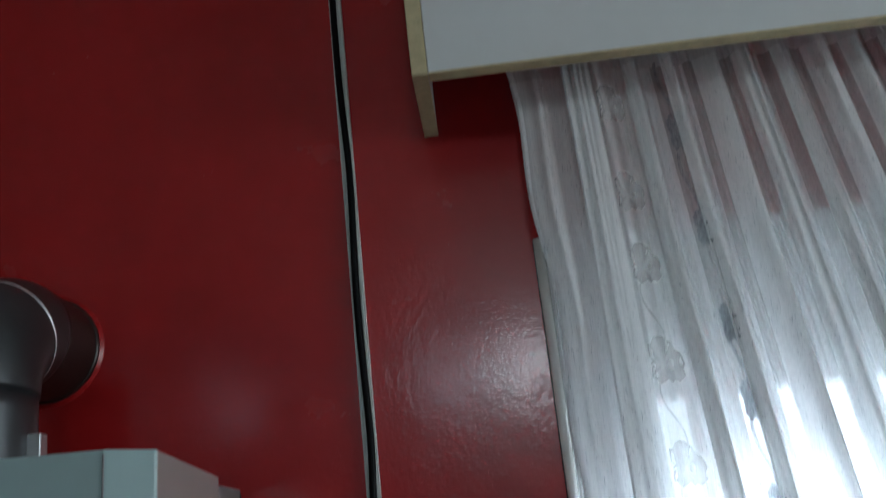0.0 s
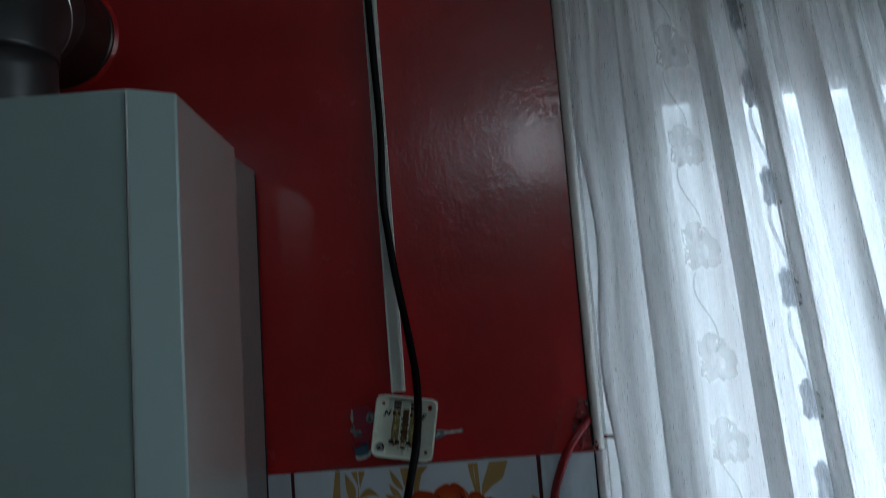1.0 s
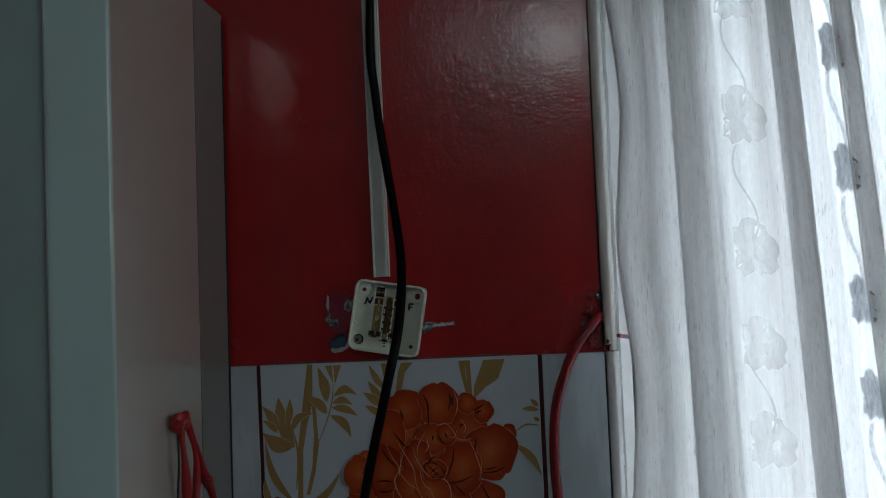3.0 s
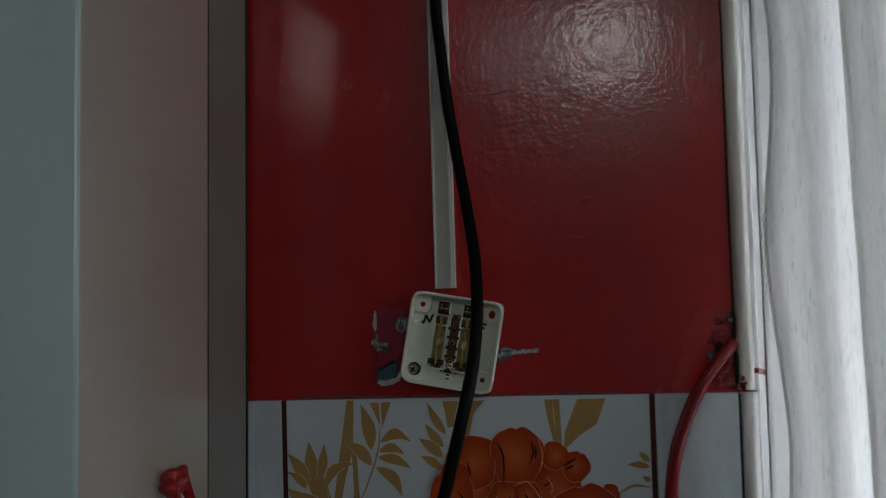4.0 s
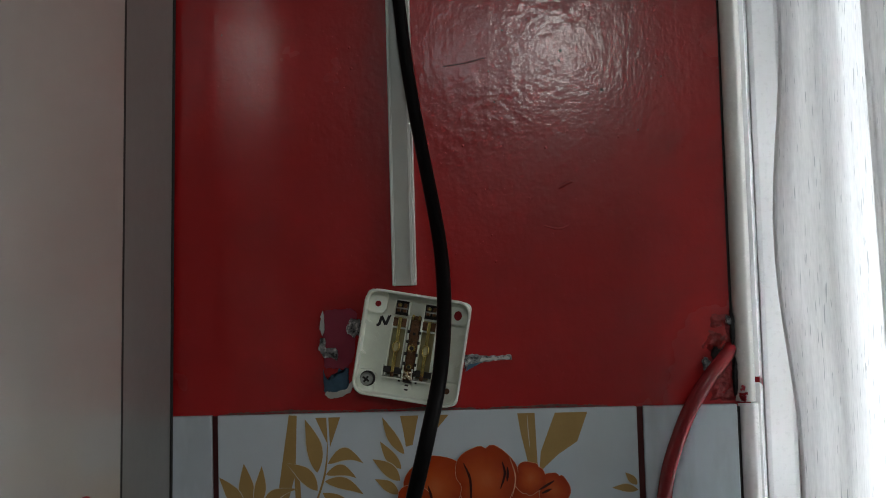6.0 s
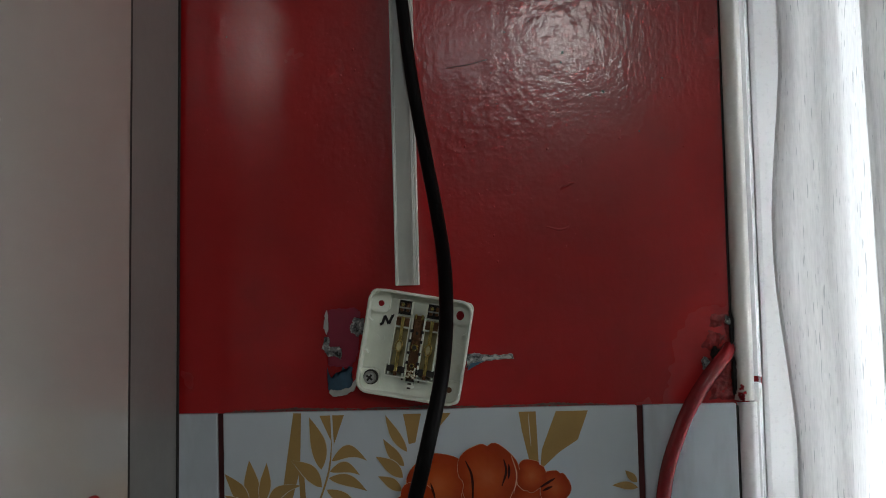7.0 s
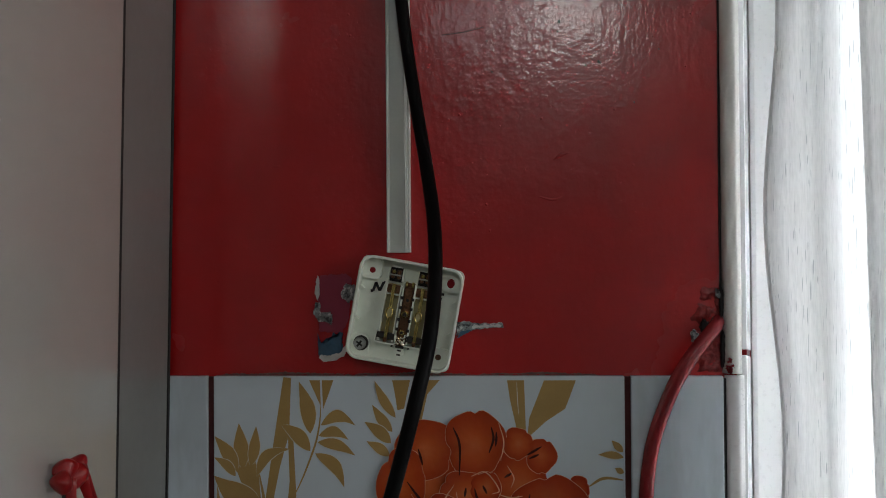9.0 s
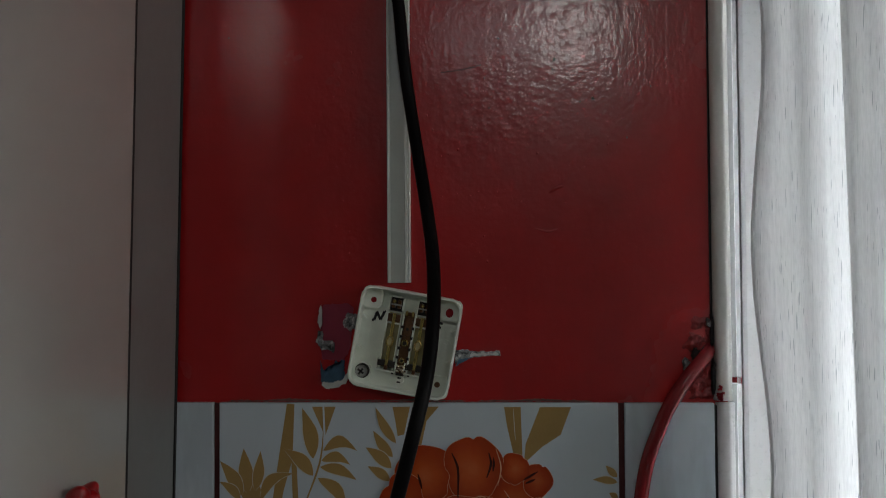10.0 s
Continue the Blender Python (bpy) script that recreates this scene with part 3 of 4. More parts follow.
    v = 0.5 * (2 * p[1] + (p[2] - p[0]) * t + (2 * p[0] - 5 * p[1] + 4 * p[2] - p[3]) * t * t + (3 * p[1] - p[0] - 3 * p[2] + p[3]) * t ** 3)
    low = (Z_TOP - z) / (Z_TOP - Z_BOT)
    n1 = noise.noise((s * 0.35, z * 2.0, 3.1))
    n2 = noise.noise((s * 0.8, z * 4.5, 9.4))
    n3 = noise.noise((s * 2.3, z * 1.3 + 0.2 * s, 5.7))
    x = CUR_X + (v.x - CUR_X) * (1 + 0.40 * (1.62 - z)) + 0.0045 * n1 + 0.0016 * n2 + 0.0016 * n3
    y = CUR_Y + (v.y - CUR_Y) * (0.75 + 0.55 * low) + 0.004 * n2 + 0.004 * n1 + 0.0045 * n3
    n4 = noise.noise((s * 4.2, z * 0.7 + 0.1 * s, 2.3))
    calm = min(1.0, max(0.0, (s - 2) / 3))
    x, y = x + 0.0012 * calm * n4, y + 0.0050 * calm * n4
    edge = max(0.0, 1 - max(0.0, s - 1) / 2.5)
    x += edge * (0.0042 * math.sin(26.4 * (z - 1.651)) - 0.012 * max(0.0, (z - 1.75) / 0.4) - 0.012 * max(0.0, (z - 2.02) / 0.2) - 0.0005)
    return Vector((x, y, z))


def curtain():
    c = thing("sheer_curtain", "white curtain of woven and sheer stripes with stitched flowers", "curtain", at=(0.8, CUR_Y, Z_BOT))
    off = Matrix.Translation((-0.8, -CUR_Y, -Z_BOT))
    bm = bmesh.new()
    cols, per = [], 12
    for k in range(len(PLAN) - 1):
        cols += [k + i / per for i in range(per)]
    heights = [Z_BOT + (Z_HEADER - Z_BOT) * j / 44 for j in range(45)] + [Z_HEADER + (Z_TOP - Z_HEADER) * j / 5 for j in range(1, 6)]
    grid = [[bm.verts.new(off @ cloth(u, z)) for z in heights] for u in cols]
    for i in range(len(cols) - 1):
        for j in range(len(heights) - 1):
            f = bm.faces.new((grid[i][j], grid[i + 1][j], grid[i + 1][j + 1], grid[i][j + 1]))
            sheer = PLAN[int(cols[i])][2]
            f.material_index = 2 if heights[j] >= Z_HEADER - 1e-6 else (2 if sheer and int(cols[i]) == 9 else sheer)
    part("cloth", bm, [VOILE, ORGANZA, LINED], c, smooth=True)
    part("hem", tube([off @ cloth(1.0, Z_BOT + (Z_HEADER - Z_BOT) * j / 30) for j in range(31)], 0.0011, 6, 2), VOILE, c)

    def motif(s0, z0, size, flip, material, proud=0.0009):
        """Lobed flower sewn on a sheer stripe."""
        bm = bmesh.new()
        n = 32
        rings = [[], []]
        for k in range(n):
            a = 2 * math.pi * k / n
            r = size * (0.46 + 0.30 * abs(math.cos(1.5 * a + 0.4)) ** 0.8 + 0.22 * math.cos(a - 0.6) + 0.05 * math.sin(9 * a) + 0.04 * math.sin(15 * a + 1))
            for f, lst in zip((1.0, 0.5), rings):
                p = cloth(s0 + f * r * math.cos(a) * flip / 0.030, z0 + f * 1.2 * r * math.sin(a))
                lst.append(bm.verts.new(off @ (p + Vector((0, -proud, 0)))))
        mid = bm.verts.new(off @ (cloth(s0, z0) + Vector((0, -proud, 0))))
        ring, mids = rings
        for k in range(n):
            j = (k + 1) % n
            bm.faces.new((ring[k], ring[j], mids[j], mids[k]))
            bm.faces.new((mid, mids[k], mids[j]))
        part("stitched_flower", bm, material, c, smooth=True)

    def vine(s0, z0, flip, material, wide):
        pts = [off @ (cloth(s0 + flip * 0.26 * math.sin(2 * math.pi * t), z0 + 0.095 * (t - 0.5)) + Vector((0, -0.001, 0))) for t in (k / 12 for k in range(13))]
        bm = bmesh.new()
        rows = [[bm.verts.new(p + Vector((w, 0, 0.4 * w))) for w in (-wide, wide)] for p in pts[1:12]]
        for a, b in zip(rows, rows[1:]):
            bm.faces.new((a[0], a[1], b[1], b[0]))
        part("stitched_vine", bm, material, c)

    rnd = random.Random(21)
    for k in range(len(PLAN) - 2):
        if PLAN[k][2] and k in (9, 15, 32, 45, 58):
            flip = 1 if k % 2 else -1
            z = 1.03 + 0.05 * rnd.random()
            while z < 2.19:
                size = 0.0205 + 0.003 * rnd.random()
                motif(k + 0.50, z, size * (1.25 if k == 9 else 1.12), flip, PALE_STITCH if k == 9 else STITCH)
                if k == 15:
                    motif(k + 0.50, z, size * 1.08, flip, STITCH, 0.0018)
                vine(k + 0.5, z + 0.05, flip, STITCH if k == 15 else ORGANZA, 0.0008 if k == 9 else 0.0018) if rnd.random() < 0.7 else None
                z += rnd.choice((0.078, 0.100, 0.108))
    return c


curtain()

# ---- outside ----
bd = part("backdrop", box(-8, 10, 5.0, 5.05, -3, 14), OVERCAST)
tagged(bd, "bright overcast sky beyond the window", "backdrop", kind="structure")


# ---- trunking and cables ----
def trunking():
    t = thing("cable_trunking", "grey-white plastic cable trunking without its cover", "cable trunking", at=(-0.010, 0, 1.575))
    off = Matrix.Translation((0.010, 0, -1.575))
    x0, x1, z0, z1 = -0.0172, -0.0030, 1.575, CEIL - 0.002

    def put(name, a, b, y0, y1):
        bm = box(a, b, y0, y1, z0, z1, 0.0003, 1)
        bmesh.ops.transform(bm, matrix=off, verts=bm.verts)
        part(name, bm, TRUNK, t)

    put("trunking_base", x0, x1, -0.0022, -0.0006)
    put("trunking_side", x0, x0 + 0.0012, -0.0085, -0.0023)
    put("trunking_side", x1 - 0.0012, x1, -0.0085, -0.0023)
    put("trunking_lip", x0 + 0.0013, x0 + 0.0019, -0.0085, -0.0075)
    put("trunking_lip", x1 - 0.0034, x1 - 0.0013, -0.0085, -0.0075)


trunking()

cable = part("black_cable", tube([(-0.010, -0.008, 2.61), (-0.0125, -0.0085, 2.30), (-0.0085, -0.0085, 2.15), (-0.0115, -0.0085, 2.0), (-0.0085, -0.009, 1.86), (-0.0110, -0.0092, 1.78), (-0.0082, -0.0100, 1.740), (-0.0052, -0.013, 1.71), (-0.0008, -0.019, 1.68),
                                   (0.0045, -0.030, 1.65), (0.0103, -0.047, 1.62), (0.0153, -0.068, 1.59), (0.0172, -0.092, 1.56), (0.0153, -0.112, 1.53), (0.0089, -0.122, 1.50), (0.0010, -0.120, 1.47), (-0.0075, -0.115, 1.44), (-0.0153, -0.110, 1.41),
                                   (-0.0221, -0.105, 1.38), (-0.0278, -0.100, 1.35), (-0.036, -0.090, 1.29), (-0.045, -0.075, 1.18), (-0.050, -0.050, 0.9), (-0.050, -0.040, 0.4), (-0.050, -0.040, 0.004)], 0.0038, 16, 8), CABLE, smooth=True)
tagged(cable, "black rubber cable hanging out of the trunking", "cable")
red = part("red_cable", tube([(0.186, 0.012, 1.536), (0.1805, -0.002, 1.531), (0.1755, -0.009, 1.5265), (0.1650, -0.013, 1.515), (0.1545, -0.014, 1.499), (0.1475, -0.013, 1.483), (0.1405, -0.012, 1.462), (0.1365, -0.012, 1.436), (0.1355, -0.014, 1.405), (0.1365, -0.018, 1.380), (0.1370, -0.020, 1.350)], 0.0044, 16, 12), RED_CABLE, smooth=True)
tagged(red, "red-painted cable coming out of a broken hole", "cable")


# ---- broken plaster and old paint ----
def torn(outline, seed, amp=0.0004):
    """Breaks the straight sides of an outline into small uneven teeth."""
    rnd = random.Random(seed)
    out = []
    for (x0, z0), (x1, z1) in zip(outline, outline[1:] + outline[:1]):
        n = max(2, int(math.hypot(x1 - x0, z1 - z0) / 0.0009))
        for k in range(n):
            t = k / n
            out.append((x0 + (x1 - x0) * t + rnd.uniform(-amp, amp), z0 + (z1 - z0) * t + rnd.uniform(-amp, amp)))
    return out


def patch(name, material, outline, label, category, proud=0.0012):
    ob = part(name, prism(bmesh.new(), torn(outline, len(name) + int(1e5 * abs(outline[0][0]))), 0.0006, -proud, 0.95), material)
    return tagged(ob, label, category)


patch("old_paint_patch", FADED, [(-0.0615, 1.5565), (-0.060, 1.562), (-0.043, 1.563), (-0.0395, 1.560), (-0.0415, 1.534), (-0.046, 1.525), (-0.0605, 1.526)], "faded magenta paint square beside the socket base", "paint patch", 0.00015)
patch("blue_paint_patch", BLUE_CHIP, [(-0.0608, 1.511), (-0.0612, 1.5265), (-0.0597, 1.5205), (-0.0575, 1.5192), (-0.0555, 1.5232), (-0.0538, 1.5200), (-0.0515, 1.5265), (-0.0488, 1.5242), (-0.0475, 1.5275), (-0.0455, 1.526), (-0.0455, 1.5135), (-0.050, 1.5120)], "exposed blue old paint beside the socket base", "paint patch", 0.0008)
patch("white_paint_chip", WHITE_CHIP, [(-0.0610, 1.5105), (-0.060, 1.5125), (-0.053, 1.5125), (-0.047, 1.5140), (-0.0435, 1.5185), (-0.0425, 1.5175), (-0.0445, 1.5115), (-0.053, 1.5085), (-0.0585, 1.5085)], "white flaked old paint chip", "paint patch")
patch("white_paint_chip", WHITE_CHIP, [(-0.0625, 1.550), (-0.0620, 1.5575), (-0.0610, 1.5615), (-0.0598, 1.5575), (-0.0600, 1.550), (-0.0610, 1.546)], "white flaked old paint chip", "paint patch")
patch("plaster_chip", PLASTER, [(-0.0625, 1.5455), (-0.0598, 1.545), (-0.0590, 1.5385), (-0.0530, 1.5390), (-0.0512, 1.5350), (-0.0525, 1.5305), (-0.0560, 1.5330), (-0.0600, 1.5325), (-0.0640, 1.5375)], "grey bare plaster chip", "paint patch")
patch("plaster_chip", PLASTER, ragged(-0.0415, 1.5505, 0.0085, 0.013, 3), "grey bare plaster chip beside the socket base", "paint patch")
patch("plaster_chip", PLASTER, [(0.024, 1.524), (0.0235, 1.5325), (0.030, 1.5330), (0.037, 1.5315), (0.0525, 1.5320), (0.0535, 1.5290), (0.045, 1.5290), (0.034, 1.5275), (0.029, 1.5255)], "pointed grey bare plaster chip beside the socket base", "paint patch")
patch("white_paint_chip", WHITE_CHIP, [(0.033, 1.5285), (0.034, 1.5305), (0.041, 1.5305), (0.0515, 1.5308), (0.0515, 1.5294), (0.043, 1.5294)], "white flaked old paint chip", "paint patch", 0.0017)
patch("blue_paint_patch", BLUE_CHIP, [(0.0245, 1.5225), (0.0265, 1.5265), (0.031, 1.5275), (0.036, 1.5285), (0.031, 1.5258)], "exposed blue old paint beside the socket base", "paint patch", 0.0018)


def broken_hole():
    """Rough crater in the wall where the red cable comes out."""
    h_thing = thing("broken_hole", "rough broken plaster hole painted over in red", "hole", at=(0.175, 0, 1.52))
    bm = bmesh.new()
    nx, nz = 34, 76
    grid = []
    for i in range(nx + 1):
        col = []
        for j in range(nz + 1):
            x, z = -0.0125 + 0.0215 * i / nx, -0.0195 + 0.056 * j / nz
            p = Vector((x, 0, z))
            reach = 0.010 + 0.004 * noise.noise(p * 170) - 0.20 * max(0.0, z - 0.012) - 0.10 * max(0.0, -z)
            inside = (x + reach) / 0.006
            inside = min(inside, (z + 0.0192) / 0.003, (0.0355 - z) / 0.006, 1.0)
            h = 0.0013 + 0.0017 * noise.noise(p * 150 + Vector((3, 1, 0))) + 0.0007 * noise.noise(p * 480)
            col.append(bm.verts.new((x, 0.0006 - max(-0.3, inside) * max(h, 0.0004), z)))
        grid.append(col)
    for i in range(nx):
        for j in range(nz):
            bm.faces.new((grid[i][j], grid[i + 1][j], grid[i + 1][j + 1], grid[i][j + 1]))
    part("rough_plaster", bm, CRUMBLED, h_thing, "lumpy red-painted plaster", smooth=True)
    part("crater", prism(bmesh.new(), torn(ragged(-0.0015, 0.0085, 0.007, 0.010, 5), 2), 0.0005, -0.0034, 0.8), GAP, h_thing, "near-black patch for the shade of a broken hollow")
    part("crater", prism(bmesh.new(), torn(ragged(0.0080, 0.024, 0.0030, 0.020, 6), 3), 0.0005, -0.0036, 0.8), GAP, h_thing, "near-black patch for the shade of a broken hollow")
    part("crater", prism(bmesh.new(), torn(ragged(0.0086, -0.004, 0.0022, 0.030, 8), 4), 0.0005, -0.0040, 0.8), GAP, h_thing, "near-black patch for the shade of a broken hollow")
    part("bare_plaster", prism(bmesh.new(), torn(ragged(-0.0075, 0.0035, 0.004, 0.010, 7), 5), 0.0005, -0.0036, 0.8), PLASTER, h_thing, "grey bare plaster")
    part("bare_plaster", prism(bmesh.new(), torn(ragged(0.0062, 0.029, 0.003, 0.006, 9), 6), 0.0005, -0.0040, 0.8), PLASTER, h_thing, "grey bare plaster")


broken_hole()


scratch = part("scratch", prism(bmesh.new(), torn([(0.0165, 1.7078), (0.030, 1.7093), (0.0420, 1.7122), (0.0418, 1.7126), (0.030, 1.7099), (0.0165, 1.7083)], 31, 0.00012), 0.0004, -0.0002), DARK_RED)
tagged(scratch, "thin dark scratch in the red paint", "scratch")
def paint_ridge(points, radius):
    """A sag in the paint, mostly sunk into the wall."""
    ob = part("paint_ridge", tube(points, lambda t: radius * (0.3 + 0.7 * math.sin(math.pi * t) ** 0.7), 12, 6), RED, smooth=True)
    tagged(ob, "raised wavy ridge in the red paint", "paint ridge", group="ridges in the red paint")


paint_ridge([(0.068, 0.0012, 1.6100), (0.075, 0.0013, 1.6085), (0.083, 0.0013, 1.6065), (0.089, 0.0013, 1.6085), (0.096, 0.0012, 1.616)], 0.0016)
paint_ridge([(0.082, 0.0012, 1.629), (0.086, 0.0013, 1.632), (0.091, 0.0013, 1.6345), (0.096, 0.0012, 1.635)], 0.0017)
paint_ridge([(-0.090, 0.0010, 1.628), (-0.086, 0.0011, 1.629), (-0.082, 0.0010, 1.628)], 0.0014)

# burst bubbles as dark discs, crater shade in their colour, and nibs of dust in the paint
for n, (x, z, r) in enumerate(((0.053, 1.729, 0.8), (0.068, 1.735, 0.6), (0.088, 1.715, 1.2), (0.087, 1.709, 0.8), (0.112, 1.690, 1.3), (0.047, 1.685, 0.8), (0.044, 1.704, 0.6), (0.104, 1.688, 0.7), (0.148, 1.697, 0.7), (0.133, 1.665, 0.8), (-0.120, 1.733, 0.7))):
    pit = part("paint_pit", prism(bmesh.new(), ragged(x, z, 0.0016 * r, 0.0017 * r, 60 + n, 14, 0.3), 0.0003, -0.0002, 0.9), DARK_RED)
    tagged(pit, "small dark pit in the red paint", "paint pit", group="pits in the red paint")
for x, z in ((0.077, 1.656), (0.121, 1.661), (0.159, 1.654), (0.176, 1.577), (0.068, 1.519), (0.045, 1.588), (-0.041, 1.722), (-0.040, 1.709), (-0.049, 1.706), (0.043, 1.604), (0.132, 1.627), (0.027, 1.659)):
    bm = bmesh.new()
    bmesh.ops.create_icosphere(bm, subdivisions=2, radius=0.0008, matrix=Matrix.LocRotScale((x, 0.0001, z), None, (1.0, 0.3, 1.2)))
    tagged(part("paint_nib", bm, RED, smooth=True), "raised nib of dust in the red paint", "paint nib", group="nibs in the red paint")


# ---- open socket base ----
def socket_base():
    s = thing("socket_base", "open ivory plastic socket base with brass contacts, hung askew", "socket", at=(-0.0062, 0, 1.5382))
    s.rotation_euler = (0, radians(10.4), 0)
    W, H, R = 0.0630, 0.0628, 0.0078

    def put(name, bm, mat, label="", smooth=False):
        return part(name, bm, mat, s, label, smooth)

    bm = bmesh.new()
    prism(bm, rounded(W, H, R), -0.0005, -0.0040)
    put("base_plate", bm, BOX)
    # raised rim
    bm = bmesh.new()
    out, inn = rounded(W, H, R), rounded(W - 0.0032, H - 0.0032, R - 0.0016)
    y0, y1 = -0.0041, -0.0165
    n = len(out)
    rings = [[bm.verts.new((x, y, z)) for x, z in o] for o, y in ((out, y0), (out, y1 + 0.0006), (rounded(W - 0.0009, H - 0.0009, R - 0.0004), y1), (rounded(W - 0.0024, H - 0.0024, R - 0.0012), y1), (inn, y1 + 0.0006), (inn, y0))]
    for a, b in zip(rings, rings[1:] + rings[:1]):
        for i in range(n):
            j = (i + 1) % n
            bm.faces.new((a[i], a[j], b[j], b[i]))
    put("rim", bm, BOX)
    # corner pads with screw holes
    for i, (sx, sz) in enumerate(((-1, 1), (1, 1), (1, -1), (-1, -1))):
        cx, cz = sx * 0.0240, sz * 0.0225
        bm = bmesh.new()
        prism(bm, [(cx + sx * 0.0010 + x, cz + sz * 0.0015 + z) for x, z in rounded(0.0128, 0.0138, 0.0040)], -0.0041, -0.0088)
        pad = put("corner_pad", bm, BOX)
        if i < 3:
            bm = bmesh.new()
            prism(bm, [(cx + 0.0018 * math.cos(a) * (1.3 if i == 1 else 1.0), cz + 0.0018 * math.sin(a) * (1.6 if i == 1 else 1.0)) for a in (6.283 * k / 14 for k in range(14))], -0.0086, -0.00895)
            part("screw_hole", bm, RED_CABLE if i < 2 else COPPER, pad)
        else:
            screw = put("mounting_screw", add_cyl(bmesh.new(), (cx, -0.0086, cz), (cx, -0.0118, cz), 0.0040, 20, 0.0030), STEEL, "worn steel cross-head screw")
            part("screw_recess", add_cyl(bmesh.new(), (cx + 0.0006, -0.0087, cz + 0.0004), (cx + 0.0006, -0.0091, cz + 0.0004), 0.0046, 20), POCKET_SHADE, screw)
            for a in (0.5, 0.5 + math.pi / 2):
                part("slot", box(-0.0022, 0.0022, -0.01195, -0.0110, -0.0006, 0.0006, m=Matrix.Translation((cx, 0, cz)) @ Matrix.Rotation(a, 4, "Y")), POCKET_SHADE, screw)
    # knock-out rings and ribs
    for sx in (-1, 1):
        bm = bmesh.new()
        cx = sx * 0.0240
        ring = [(cx + 0.0046 * math.cos(6.283 * k / 20), 0.0012 + 0.0046 * math.sin(6.283 * k / 20)) for k in range(20)]
        prism(bm, ring, -0.0041, -0.0048)
        knock = put("knock_out", bm, BOX)
        part("knock_out_boss", add_cyl(bmesh.new(), (cx, -0.0048, 0.0012), (cx, -0.0056, 0.0012), 0.0019, 14), BOX, knock)
        for z in (0.0105, -0.0085):
            bm = bmesh.new()
            x = sx * (W / 2 - 0.0017)
            prism(bm, [(x, z + 0.0024), (x - sx * 0.0030, z + 0.0005), (x, z - 0.0006)], -0.0041, -0.0120)
            put("rib", bm, BOX)
    # two contact wells with walls, and the earth strap between them
    for cx in (-0.0094, 0.0082):
        well = put("contact_well", box(cx - 0.0040, cx + 0.0040, -0.0046, -0.0041, -0.0180, 0.0165), OLIVE, "olive-brown contact well")
        for x in (cx - 0.0043, cx + 0.0043):
            part("well_wall", box(x - 0.0004, x + 0.0004, -0.0105, -0.0041, -0.0185, 0.0165, 0.0001, 1), BOX, well)
        part("well_wall", box(cx - 0.0060, cx + 0.0060, -0.0105, -0.0041, -0.0200, -0.0191, 0.0001, 1), BOX, well)
        part("well_wall", box(cx - 0.0047, cx + 0.0047, -0.0100, -0.0041, 0.0098, 0.0106, 0.0001, 1), BOX, well)
        for sx in (-1, 1):
            part("well_pocket", box(cx + sx * 0.0032 - 0.0022, cx + sx * 0.0032 + 0.0022, -0.0108, -0.0041, -0.0168, -0.0132, 0.0002, 1), POCKET_SHADE, well)
            part("well_shoulder", box(cx + sx * 0.0061 - 0.0004, cx + sx * 0.0061 + 0.0004, -0.0105, -0.0041, -0.0190, -0.0128, 0.0001, 1), BOX, well)
            part("well_pocket", box(cx + sx * 0.0026 - 0.0014, cx + sx * 0.0026 + 0.0014, -0.0102, -0.0041, 0.0112, 0.0160, 0.0002, 1), COPPER, well)
        c = put("brass_contact", box(cx - 0.0009, cx + 0.0009, -0.0112, -0.0047, -0.0178, 0.0165, 0.0003, 1), BRASS, "tarnished brass contact strip")
        eye = [(cx + 0.0019 * math.cos(a), -0.0114, -0.0010 + 0.0032 * math.sin(a)) for a in (6.2832 * k / 16 for k in range(17))]
        part("contact_ring", tube(eye, 0.0005, 8, 2), BRASS, c, smooth=True)
        part("contact_eye", prism(bmesh.new(), [(cx + 0.0016 * math.cos(a), -0.0010 + 0.0029 * math.sin(a)) for a in (6.2832 * k / 16 for k in range(16))], -0.0100, -0.01135), OLIVE, c)
        part("contact_foot", box(cx - 0.0010, cx + 0.0010, -0.0117, -0.0047, -0.0188, -0.0160, 0.0003, 1), COPPER, c)
        # terminal: open plastic seat with a pinched metal clamp
        bm = bmesh.new()
        for x in (-0.0043, 0.0043):
            add_box(bm, cx + x - 0.0004, cx + x + 0.0004, -0.0105, -0.0041, 0.0185, 0.0262, 0.0001, 1)
        add_box(bm, cx - 0.0032, cx + 0.0032, -0.0105, -0.0041, 0.0264, 0.0271, 0.0001, 1)
        t = put("terminal", bm, BOX, "plastic terminal seat")
        part("terminal_pocket", box(cx - 0.0039, cx + 0.0039, -0.0060, -0.0041, 0.0178, 0.0263), POCKET_SHADE, t)
        for sx in (-1, 1):
            part("terminal_clamp", box(cx + sx * 0.0018 - 0.0011, cx + sx * 0.0018 + 0.0011, -0.0104, -0.0060, 0.0196, 0.0250, 0.0006, 2), COPPER, t)
        part("terminal_bar", box(cx - 0.0036, cx + 0.0036, -0.0112, -0.0104, 0.0214, 0.0224, 0.0003, 1), STEEL, t)
        part("terminal_screw", add_cyl(bmesh.new(), (cx - 0.0012, -0.0100, 0.0238), (cx - 0.0012, -0.0120, 0.0238), 0.0012, 12, 0.0009), BRASS, t)
    strap = put("earth_strap", box(-0.0030, 0.0030, -0.0085, -0.0041, -0.0200, 0.0185, 0.0004, 1), COPPER, "brown copper earth strap")
    for sx in (-1, 1):
        part("strap_wall", box(sx * 0.0036 - 0.0004, sx * 0.0036 + 0.0004, -0.0108, -0.0041, -0.0160, 0.0180, 0.0001, 1), BOX, strap)
